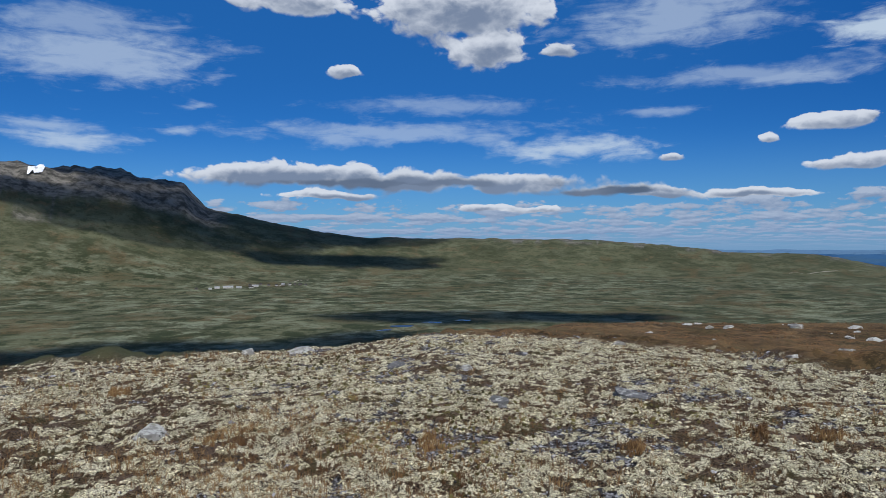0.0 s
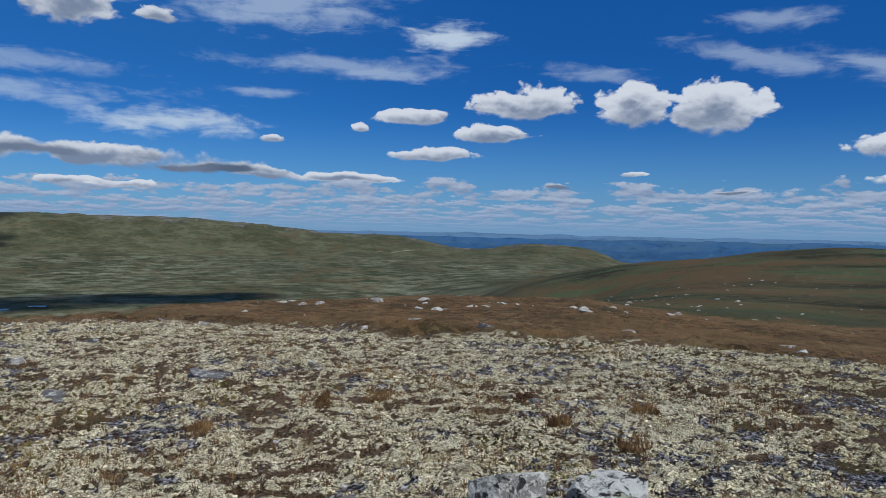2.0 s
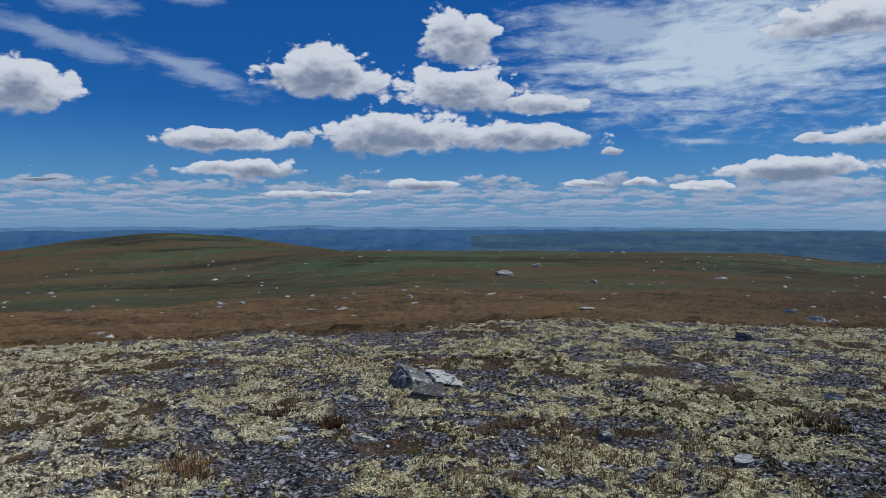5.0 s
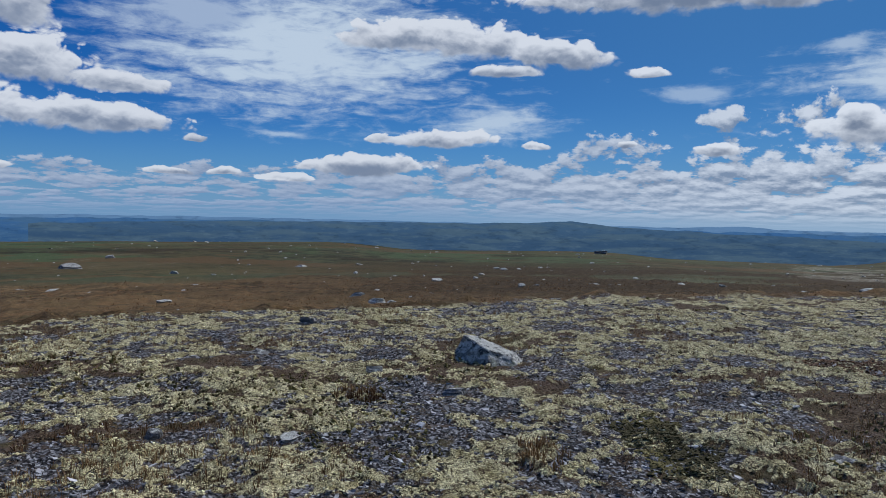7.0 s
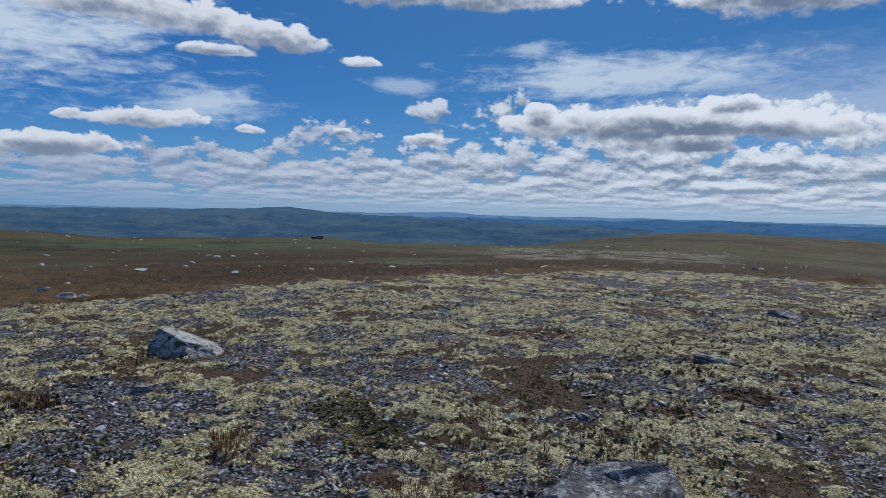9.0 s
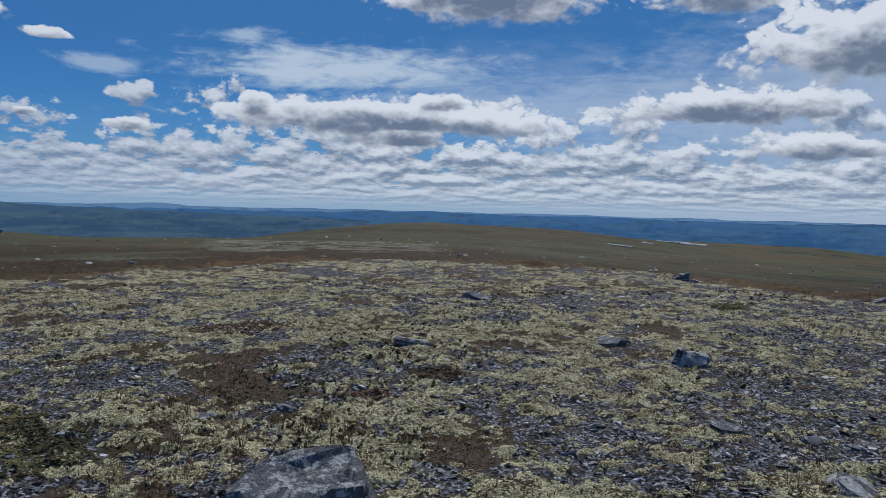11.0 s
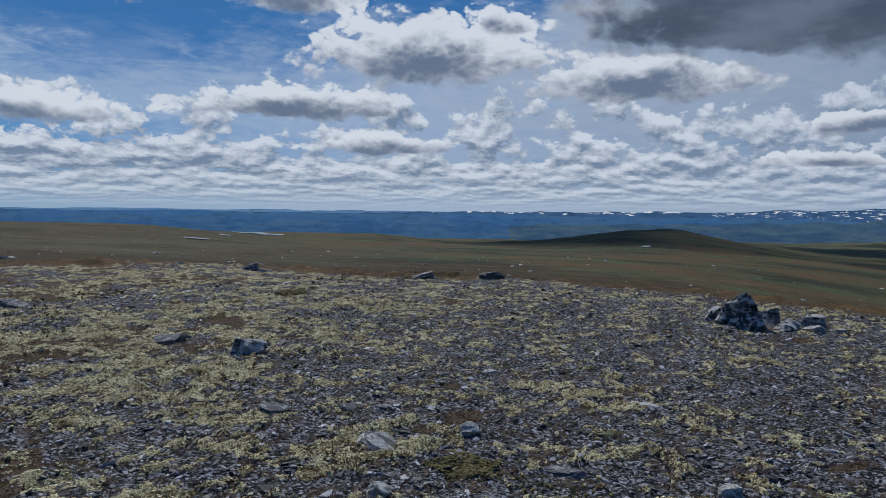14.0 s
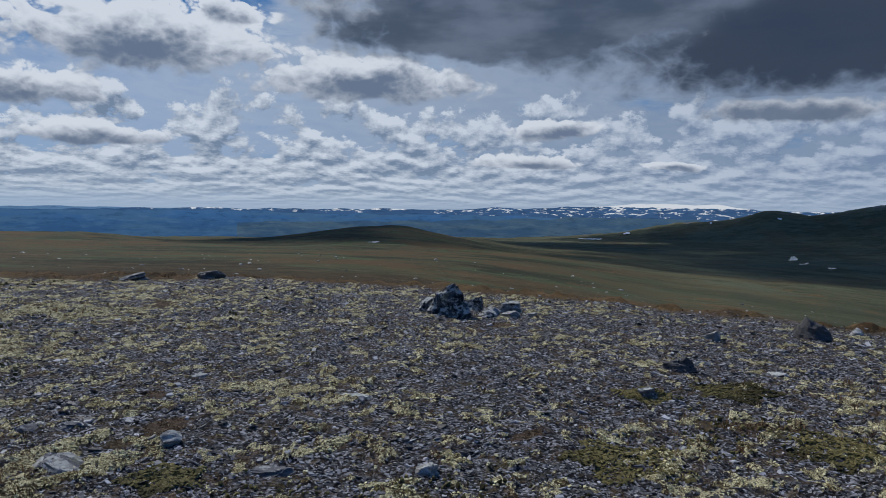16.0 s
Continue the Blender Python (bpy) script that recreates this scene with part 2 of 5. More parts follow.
field_n, field_up = both_rows((0, 0, 0), 8), both_rows((0.08, 0.5, 0), 5)
open_sky = W.step(AZI, -95, -150)
cut = W.math("SUBTRACT", W.math("SUBTRACT", 0.585, W.step(ELE, 4.6, 2.4, 0.0, 0.125)), W.math("MULTIPLY", open_sky, 0.125))
cut = W.math("ADD", cut, W.math("MULTIPLY", W.step(ELE, W.math("ADD", 2.5, W.math("MULTIPLY", open_sky, 3.5)), W.math("ADD", 5.5, W.math("MULTIPLY", open_sky, 6.0))), 0.26))
fd = W.step(W.math("SUBTRACT", field_n, cut), -0.012, 0.06)
f_light = W.math("ADD", 0.5, W.math("MULTIPLY", W.math("SUBTRACT", field_n, field_up), 4.2), clamp=True)
f_dark = W.mix(SUNWARD, (0.22, 0.31, 0.48), (0.205, 0.285, 0.42))
f_col = W.mix(f_light, f_dark, W.mix(SUNWARD, (0.40, 0.49, 0.65), (0.68, 0.76, 0.88)))
col = W.mix(W.math("MULTIPLY", fd, W.step(ELE, -0.8, 1.0)), col, f_col)
col = W.mix(W.math("MULTIPLY", W.step(ELE, 3.0, -0.5), 0.5), col, W.mix(open_sky, (0.19, 0.335, 0.59), (0.43, 0.55, 0.71)))
# heaped cloud


def lobes(rise):
    """Rounded knobs of cumulus, each smaller one on a larger."""
    v = W.node("TexVoronoi", voronoi_dimensions="2D", normalize=True)
    W.put(W.vec("MULTIPLY_ADD", WARPED, (1, 1.5, 1), (5, rise, 0)), v.inputs["Vector"])
    for key, value in (("Scale", 0.62), ("Detail", 2.2), ("Roughness", 0.45), ("Lacunarity", 2.3)):
        v.inputs[key].default_value = value
    return v.outputs["Distance"]


knob, knob_up = lobes(0.0), lobes(0.42)
puff = sky_noise(0.36, 6, 0.50, (1, 1.45, 1), (40, 3, 0))
puff_up = sky_noise(0.36, 5, 0.55, (1, 1.45, 1), (40.3, 4.2, 0))
soft_n = sky_noise(0.22, 5, 0.5, (0.6, 1.7, 1), (9, 31, 0))
hd = W.math("ADD", W.math("SUBTRACT", 1.10, heaps.gap), W.math("MULTIPLY", W.math("SUBTRACT", puff, 0.5), 0.95))
hd = W.math("ADD", hd, W.math("MULTIPLY", W.math("SUBTRACT", 0.30, knob), 0.85))
hd = W.math("ADD", hd, W.step(heaps.info[2], 0.98, 1.04, 0.0, 0.35))
rel = W.math("MULTIPLY", W.math("SUBTRACT", ELE, heaps.info[0]), heaps.info[1])
rel = W.math("MAXIMUM", W.math("MINIMUM", rel, 1.3), -1.3)
gloom = W.step(heaps.info[2], 0.78, 1.02)
alpha = W.step(hd, 0.05, W.math("ADD", 0.20, W.math("ADD", W.math("MULTIPLY", W.step(rel, 0.3, -0.7), 0.35), W.math("MULTIPLY", gloom, 0.5))))
knobs = W.math("ADD", W.math("MULTIPLY", W.math("SUBTRACT", puff, puff_up), 1.9), W.math("MULTIPLY", W.math("SUBTRACT", knob_up, knob), 1.5))
lit = W.math("ADD", W.math("MULTIPLY", rel, W.math("ADD", 1.0, W.math("MULTIPLY", SUNWARD, 0.12))), W.math("MULTIPLY", knobs, W.step(rel, -0.9, 0.2, 0.35, 1.0)))
lit = W.math("ADD", lit, W.math("MULTIPLY", W.math("SUBTRACT", soft_n, 0.5), 1.1))
thick = W.math("MULTIPLY", W.step(hd, 0.1, 1.1), heaps.info[2])
lit = W.math("SUBTRACT", W.math("ADD", lit, W.math("ADD", 0.50, W.math("MULTIPLY", SUNWARD, 0.06))), W.math("MULTIPLY", thick, W.math("SUBTRACT", 1.75, W.math("MULTIPLY", SUNWARD, 0.48))))
lit = W.step(W.math("SUBTRACT", lit, W.math("MULTIPLY", gloom, 0.30)), -0.55, 1.05)
h_dark = W.mix(SUNWARD, (0.20, 0.26, 0.38), (0.150, 0.205, 0.31))
h_dark = W.mix(gloom, h_dark, W.mix(W.step(heaps.info[2], 1.06, 1.16), W.mix(W.step(soft_n, 0.35, 0.65), (0.070, 0.100, 0.158), (0.15, 0.192, 0.275)), (0.040, 0.058, 0.100)))
h_col = W.mix(lit, h_dark, W.mix(gloom, W.mix(SUNWARD, (0.69, 0.745, 0.84), (0.75, 0.815, 0.92)), (0.47, 0.525, 0.61)))
col = W.mix(W.math("MULTIPLY", alpha, 0.97), col, h_col)
wbg = W.node("Background")
W.put(col, wbg.inputs[0])
wt.links.new(wbg.outputs[0], W.node("OutputWorld").inputs[0])

# ---------------------------------------------------------------- relief
def lattice(ix, iy, seed):
    h = (ix.astype(np.int64) * 374761393 + iy.astype(np.int64) * 668265263 + seed * 974711) & 0x7FFFFFFF
    h = ((h ^ (h >> 13)) * 1274126177) & 0x7FFFFFFF
    return ((h ^ (h >> 16)) & 0xFFFFF) / 524287.5 - 1.0


def vnoise(x, y, seed=0):
    x0, y0 = np.floor(x), np.floor(y)
    fx, fy = x - x0, y - y0
    sx, sy = fx * fx * (3 - 2 * fx), fy * fy * (3 - 2 * fy)
    a, b = lattice(x0, y0, seed), lattice(x0 + 1, y0, seed)
    c, d = lattice(x0, y0 + 1, seed), lattice(x0 + 1, y0 + 1, seed)
    return (a + (b - a) * sx) * (1 - sy) + (c + (d - c) * sx) * sy


def fbm(x, y, octaves=4, seed=0, gain=0.5):
    s, amp = 0.0, 1.0
    for o in range(octaves):
        s = s + amp * vnoise(x * 2 ** o + 17.3 * o, y * 2 ** o - 9.1 * o, seed + o)
        amp *= gain
    return s


# rim of the lichen-covered knoll on which the camera stands: bearing, elevation seen from the eye
RIM = [40, -7.9, 15, -8.0, 8, -7.8, 1, -7.1, -6, -6.9, -15, -7.4, -25, -8.0, -34, -8.2, -47, -8.3, -54, -8.6, -62, -8.9,
       -71, -8.6, -79, -8.5, -88, -7.7, -97, -7.6, -104, -7.4, -113, -7.0, -123, -6.3, -130, -5.85, -140, -5.1, -147, -4.7,
       -154, -4.5, -160, -4.5, -171, -4.7, -177, -5.0, -188, -5.65, -197, -5.75, -206, -6.3, -217, -6.7, -224, -7.2,
       -231, -7.5, -244, -7.85, -280, -8.0, -320, -7.9]
RADII = [75, 150, 350, 800, 1500, 2600, 3400, 4300]
STATIONS = []


def station(az, *els):
    """The lie of the land along one bearing: elevation seen from the eye at each of RADII."""
    STATIONS.append((az, els))


station(40, -12, -13, -14, -11, -6.0, -3.4, 1.0, 5.9)
station(31, -12, -13, -14, -11, -6.0, -3.4, 0.9, 5.75)
station(29, -12, -13, -14, -11, -6.0, -3.4, 0.6, 5.5)
station(25.3, -12, -13, -14, -11, -6.0, -3.4, 0.2, 5.6)
station(22.2, -12, -13, -14, -11, -6.0, -3.4, -0.3, 4.87)
station(20, -12, -13, -14, -11, -6.0, -3.4, -0.8, 4.5)
station(18.8, -12, -13, -14, -11, -6.0, -3.45, -1.0, 3.4)
station(18.0, -12, -13, -14, -11, -6.0, -3.5, -1.1, 2.7)
station(15.5, -12, -13, -14, -11, -6.0, -3.5, -1.5, 2.2)
station(12.5, -12, -13, -14, -11, -6.0, -3.5, -1.9, 1.5)
station(6, -11, -13, -14, -11, -6.0, -3.5, -2.1, 0.52)
station(-3, -9, -11, -13, -10, -6.0, -3.5, -2.2, 0.4)
station(-10, -6.3, -8, -12, -10, -6.0, -3.5, -2.3, 0.3)
station(-17, -6.1, -7.5, -11, -10, -6.0, -3.5, -2.4, -0.12)
station(-22, -5.95, -7, -10, -9, -6.0, -3.5, -2.4, -0.65)
station(-27, -5.75, -6.5, -9, -8, -6.0, -3.5, -2.5, -0.8)
station(-33, -5.6, -6.4, -8, -6, -5.0, -3.5, -2.6, -1.75)
station(-38.5, -5.55, -6.0, -6.6, -4.0, -4.2, -3.5, -2.6, -1.25)
station(-42, -5.6, -5.8, -6.0, -3.3, -3.8, -3.5, -2.7, -1.5)
station(-45.4, -5.9, -5.5, -5.0, -2.7, -3.4, -3.5, -3.0, -2.6)
station(-51, -6.3, -5.1, -3.9, -2.05, -3.0, -3.6, -3.4, -3.4)
station(-55, -6.4, -5.1, -3.7, -1.45, -2.6, -3.6, -3.6, -3.6)
station(-60.5, -6.5, -5.2, -3.5, -1.0, -2.2, -3.6, -3.6, -3.6)
station(-65, -6.4, -5.1, -3.1, -1.25, -2.4, -3.6, -3.6, -3.6)
station(-71, -6.2, -4.8, -2.55, -2.05, -2.8, -3.8, -3.8, -3.8)
station(-76, -6.0, -4.5, -2.35, -2.6, -3.2, -4, -4, -4)
station(-85, -5.8, -4.2, -2.4, -2.9, -3.4, -4, -4, -4)
station(-97, -5.6, -4.1, -2.4, -2.9, -3.4, -4, -4, -4)
station(-105, -5.5, -4.1, -2.32, -3.0, -3.4, -4, -4, -4)
station(-112, -5.3, -4.0, -2.8, -3.1, -3.5, -4, -4, -4)
station(-120, -5.0, -3.9, -2.75, -3.2, -3.5, -4, -4, -4)
station(-126, -4.8, -3.8, -2.65, -3.2, -3.5, -4, -4, -4)
station(-132, -4.6, -3.7, -3.0, -3.3, -3.5, -4, -4, -4)
station(-142, -4.4, -3.7, -3.05, -3.05, -3.5, -4, -4, -4)
station(-147, -4.3, -3.6, -3.0, -2.42, -3.2, -4, -4, -4)
station(-153, -4.2, -3.6, -2.9, -1.74, -2.6, -4, -4, -4)
station(-157.5, -4.3, -3.6, -2.9, -1.45, -2.4, -4, -4, -4)
station(-162.5, -4.5, -3.8, -3.0, -1.64, -2.4, -3.8, -4, -4)
station(-167.5, -4.8, -4.2, -3.2, -1.78, -2.4, -3.6, -4, -4)
station(-171, -5.0, -4.4, -3.4, -2.1, -2.3, -3.4, -4, -4)
station(-178, -5.6, -4.8, -3.7, -2.8, -2.36, -3.2, -4, -4)
station(-185, -6.2, -5.2, -4.0, -3.1, -2.42, -2.9, -4, -4)
station(-192, -6.5, -5.5, -4.2, -3.3, -2.95, -2.72, -3.5, -4)
station(-197, -6.7, -5.6, -4.2, -3.4, -2.85, -2.75, -3.2, -3.6)
station(-200.5, -6.9, -5.7, -4.2, -3.4, -2.45, -2.8, -3.0, -3.4)
station(-204.5, -7.2, -5.8, -4.3, -3.4, -1.92, -2.7, -3.0, -3.2)
station(-208.3, -7.5, -6.0, -4.4, -3.5, -1.7, -2.6, -3.0, -3.0)
station(-210.6, -7.7, -6.2, -4.5, -3.6, -2.05, -2.6, -2.8, -2.9)
station(-213.2, -8.0, -6.5, -4.6, -3.7, -2.6, -2.55, -2.6, -2.7)
station(-219, -8.4, -7.0, -5.2, -4.0, -3.4, -2.9, -2.5, -2.4)
station(-225.5, -8.8, -7.5, -6.0, -4.6, -3.7, -3.0, -2.4, -1.85)
station(-230, -9.0, -8.0, -6.6, -5.0, -3.9, -3.0, -2.2, -1.0)
station(-234, -9.2, -8.2, -6.8, -5.2, -4.0, -3.0, -2.1, -0.6)
station(-236.2, -9.4, -8.4, -7.0, -5.4, -4.0, -3.0, -1.9, 0.1)
station(-239, -9.6, -8.6, -7.2, -5.5, -4.0, -3.0, -1.8, -0.15)
station(-243.5, -10, -9, -7.6, -5.8, -4.1, -2.9, -1.4, 0.65)
station(-260, -11, -11, -10, -8, -5.0, -3.0, 0.0, 2.5)
station(-290, -12, -12, -12, -10, -6.0, -3.4, 1.0, 4.0)
station(-320, -12, -13, -14, -11, -6.0, -3.4, 1.0, 5.9)

ST_AZ = np.array([s[0] for s in STATIONS][::-1], float)
ST_EL = np.array([s[1] for s in STATIONS][::-1], float)
RIM_AZ, RIM_EL = np.array(RIM[0::2][::-1], float), np.array(RIM[1::2][::-1], float)
LOGR = np.log(np.array(RADII, float))


def curve(x, xs, ys):
    """Monotone cubic through the columns of ys at the increasing knots xs (per-sample knots allowed)."""
    h, d = np.diff(xs, axis=-1), np.diff(ys, axis=-1) / np.diff(xs, axis=-1)
    m = np.zeros_like(ys)
    both = d[..., :-1] * d[..., 1:] > 0
    with np.errstate(divide="ignore", invalid="ignore"):
        hm = 2 / (1 / d[..., :-1] + 1 / d[..., 1:])
    m[..., 1:-1] = np.where(both, hm, 0.0)
    m[..., 0], m[..., -1] = d[..., 0], d[..., -1]
    k = np.clip((x[..., None] >= xs[..., 1:-1]).sum(-1), 0, xs.shape[-1] - 2)[..., None]
    take = lambda v: np.take_along_axis(np.broadcast_to(v, k.shape[:-1] + v.shape[-1:]), k, -1)[..., 0]
    take1 = lambda v: np.take_along_axis(np.broadcast_to(v, k.shape[:-1] + v.shape[-1:]), k + 1, -1)[..., 0]
    hh = take(h)
    t = np.clip((x - take(xs)) / hh, 0, 1)
    return ((1 + 2 * t) * (1 - t) ** 2 * take(ys) + t * (1 - t) ** 2 * hh * take(m)
            + t * t * (3 - 2 * t) * take1(ys) + t * t * (t - 1) * hh * take1(m))


def rim(az):
    """Elevation and distance of the knoll's rim."""
    el = curve(az, RIM_AZ, RIM_EL)
    return el, 1.12 * EYE / np.tan(np.radians(-el))


def bearings(x, y):
    az = -np.degrees(np.arctan2(x, y))
    return np.where(az > 40, az - 360, az)


def ground(x, y, fine=True):
    """Height of the land at x, y (arrays)."""
    x, y = np.asarray(x, float), np.asarray(y, float)
    az, r = bearings(x, y), np.maximum(np.hypot(x, y), 0.01)
    el_rim, r_rim = rim(az)
    els = np.stack([curve(az, ST_AZ, ST_EL[:, k]) for k in range(len(RADII))], -1)
    valley = np.clip((-8.8 - els[..., 0]) / 2.5, 0, 1)       # where the knoll falls straight into a valley
    n = az.shape
    knots = np.concatenate([np.log(np.stack([r_rim, r_rim * 1.45, r_rim * 2.3], -1)), np.broadcast_to(LOGR, n + (len(RADII),)),
                            np.full(n + (1,), math.log(4700.0))], -1)
    start = np.minimum(el_rim + 0.15, els[..., 0] - 0.25)
    start = start * (1 - valley) + (el_rim - 5.2) * valley
    vals = np.concatenate([np.stack([el_rim, el_rim - 0.9 - 2.6 * valley, start], -1), els, els[..., -1:] - 1.5], -1)
    el = curve(np.log(np.maximum(r, r_rim)), knots, vals)
    z_out = EYE + r * np.tan(np.radians(el))
    z_in = -0.12 * EYE * (r / r_rim) ** 2
    z = np.where(r < r_rim, z_in, z_out)
    if fine:
        far = np.clip((r - 60) / 400, 0, 1)
        z = z + 0.035 * fbm(x * 0.9, y * 0.9, 3, 5) * np.clip(r / 3, 0, 1)
        z = z + 0.02 * np.abs(fbm(x * 4.5, y * 4.5, 2, 9)) * np.clip(1 - r / 40, 0, 1)
        mid = np.clip((r - r_rim * 1.3) / 30, 0, 1)
        z = z + 0.22 * fbm(x / 7, y / 7, 3, 11) * mid * (1 - far) * (1 - valley)
        z = z + r * 0.0011 * fbm(x / 60, y / 60, 4, 21) * far
        cliff = np.clip((az - 16) / 5, 0, 1) * np.clip((r - 3450) / 400, 0, 1)
        z = z + cliff * 16 * fbm(x / 90, y / 90, 4, 31, 0.6)
    return z


def ground_at(x, y):
    return float(ground(np.array([x]), np.array([y]))[0])


# ---------------------------------------------------------------- materials
def tundra_material():
    m, tree = material("tundra")
    g = Net(tree)
    pos = g.node("NewGeometry").outputs["Position"]
    att = g.node("Attribute", attribute_name="cover")
    sep = g.node("SeparateColor")
    tree.links.new(att.outputs["Color"], sep.inputs[0])
    w_lichen, w_gravel, w_heath = sep.outputs[0], sep.outputs[1], sep.outputs[2]
    w_rock = att.outputs["Alpha"]
    n_mid, n_fine, n_tiny = g.noise(pos, 7, 5, 0.62), g.noise(pos, 38, 5, 0.7), g.noise(pos, 130, 3, 0.7)
    ragged = g.math("MULTIPLY", g.math("SUBTRACT", g.math("ADD", n_mid, n_fine), 1.0), 1.25)
    # dwarf shrubs and peat under everything on the knoll
    twigs = g.noise(g.vec("MULTIPLY", pos, (1, 1, 0.3)), 75, 4, 0.75)
    under = g.mix(g.step(twigs, 0.42, 0.60), (0.008, 0.006, 0.004), (0.135, 0.084, 0.048))
    under = g.mix(g.math("MULTIPLY", g.step(n_fine, 0.52, 0.62), 0.5), under, (0.34, 0.29, 0.20))
    under = g.mix(g.math("MULTIPLY", g.step(n_mid, 0.50, 0.58), 0.7), under, g.mix(twigs, (0.03, 0.018, 0.012), (0.20, 0.145, 0.115)))
    under = g.mix(g.math("MULTIPLY", g.step(g.noise(pos, 1.7, 4), 0.5, 0.68), 0.6), under, (0.062, 0.058, 0.020))
    # slate gravel
    cell = g.node("SeparateColor")
    tree.links.new(g.voronoi(pos, 52), cell.inputs[0])
    chip = g.mix(g.math("POWER", cell.outputs[0], 3.2), (0.012, 0.011, 0.013), (0.44, 0.445, 0.480))
    gravel = g.mix(g.math("MULTIPLY", g.step(g.noise(pos, 6, 5, 0.65), 0.50, 0.60), 0.8), chip, under)
    near = g.mix(g.step(g.math("ADD", w_gravel, ragged), 0.38, 0.62), under, gravel)
    # reindeer lichen
    pale = g.mix(g.step(g.noise(pos, 5.0, 5, 0.65), 0.36, 0.62), (0.50, 0.45, 0.29), (0.86, 0.81, 0.60))
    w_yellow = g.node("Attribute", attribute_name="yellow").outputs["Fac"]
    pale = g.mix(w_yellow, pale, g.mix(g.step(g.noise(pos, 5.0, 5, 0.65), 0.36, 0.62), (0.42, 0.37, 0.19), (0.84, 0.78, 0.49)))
    pale = g.mix(g.step(n_tiny, 0.42, 0.56), g.mix(0.85, pale, (0.05, 0.04, 0.02)), pale)
    holes = g.step(g.math("ADD", n_fine, g.math("MULTIPLY", n_mid, 0.6)), 0.70, 0.82)
    near = g.mix(g.math("MULTIPLY", g.step(g.math("ADD", w_lichen, ragged), 0.40, 0.60), holes), near, pale)
    # heath of dwarf birch and sedge, brown
    h1, h2, h3 = g.noise(pos, 0.30, 6, 0.68), g.noise(pos, 0.9, 6, 0.72), g.noise(pos, 5, 6, 0.78)
    h4 = g.noise(g.vec("ADD", pos, (31, 77, 0)), 0.22, 7, 0.72)
    heath = g.mix(g.step(h1, 0.40, 0.56), (0.170, 0.092, 0.040), (0.082, 0.056, 0.025))
    heath = g.mix(g.math("MULTIPLY", g.step(h4, 0.53, 0.60), 0.8), heath, (0.175, 0.125, 0.066))
    heath = g.mix(g.math("MULTIPLY", g.step(h4, 0.46, 0.40), 0.75), heath, (0.060, 0.056, 0.022))
    heath = g.mix(g.math("MULTIPLY", g.step(h2, 0.47, 0.55), 0.8), heath, (0.030, 0.020, 0.010))
    heath = g.mix(g.math("MULTIPLY", g.step(h3, 0.50, 0.57), 0.6), heath, (0.22, 0.135, 0.062))
    w_backlit = g.node("Attribute", attribute_name="backlit_brown").outputs["Fac"]
    # grass moor, sedge, willow scrub
    m1, m2, m3 = g.noise(pos, 0.0045, 6, 0.62), g.noise(pos, 0.035, 6, 0.65), g.noise(pos, 0.22, 5, 0.65)
    m4, m5 = g.noise(pos, 0.010, 8, 0.70), g.noise(g.vec("ADD", pos, (900, 300, 0)), 0.013, 9, 0.74)
    w_sage = g.node("Attribute", attribute_name="sage").outputs["Fac"]
    moor = g.mix(g.step(m1, 0.40, 0.60), (0.060, 0.064, 0.034), (0.102, 0.106, 0.060))
    moor = g.mix(g.math("MULTIPLY", g.step(m4, 0.55, 0.62), 0.7), moor, (0.120, 0.092, 0.050))
    m6 = g.noise(g.vec("ADD", pos, (-700, 1200, 0)), 0.0035, 5, 0.6)
    bands = g.math("MULTIPLY", g.math("MULTIPLY", g.step(m5, 0.49, 0.60), g.step(m6, 0.40, 0.58, 0.25, 1.0)), w_sage)
    moor = g.mix(g.math("MULTIPLY", bands, 0.95), moor, (0.190, 0.208, 0.140))
    moor = g.mix(g.math("MULTIPLY", g.step(g.math("ADD", m6, g.math("MULTIPLY", m2, 0.35)), 0.58, 0.50), g.math("MULTIPLY", w_sage, 0.6)), moor, (0.085, 0.066, 0.030))
    moor = g.mix(g.math("MULTIPLY", g.step(m5, 0.49, 0.43), g.math("ADD", 0.35, g.math("MULTIPLY", w_sage, 0.6))), moor, (0.030, 0.040, 0.018))
    moor = g.mix(g.math("MULTIPLY", g.step(m2, 0.53, 0.64), 0.55), moor, (0.034, 0.040, 0.016))
    moor = g.mix(g.math("MULTIPLY", g.step(m3, 0.54, 0.66), 0.5), moor, (0.036, 0.042, 0.018))
    w_dry = g.node("Attribute", attribute_name="dry").outputs["Fac"]
    moor = g.mix(g.math("MULTIPLY", w_dry, 0.75), moor, g.mix(g.step(m3, 0.42, 0.58), (0.026, 0.025, 0.012), g.mix(g.step(m2, 0.42, 0.58), (0.085, 0.070, 0.033), (0.060, 0.066, 0.029))))
    moor = g.mix(g.math("MULTIPLY", g.math("MULTIPLY", g.step(m5, 0.50, 0.56), 0.8), w_dry), moor, (0.062, 0.092, 0.040))
    moor = g.mix(g.math("MULTIPLY", g.math("MULTIPLY", g.step(m4, 0.51, 0.56), 0.8), w_dry), moor, (0.105, 0.062, 0.027))
    moor = g.mix(g.math("MULTIPLY", g.math("MULTIPLY", g.step(m4, 0.47, 0.42), 0.8), w_dry), moor, (0.020, 0.022, 0.010))
    # grey rock
    r1, r2 = g.noise(pos, 0.02, 8, 0.7), g.noise(pos, 0.15, 5, 0.7)
    rock = g.mix(g.step(r1, 0.38, 0.62), (0.045, 0.043, 0.038), (0.20, 0.185, 0.160))
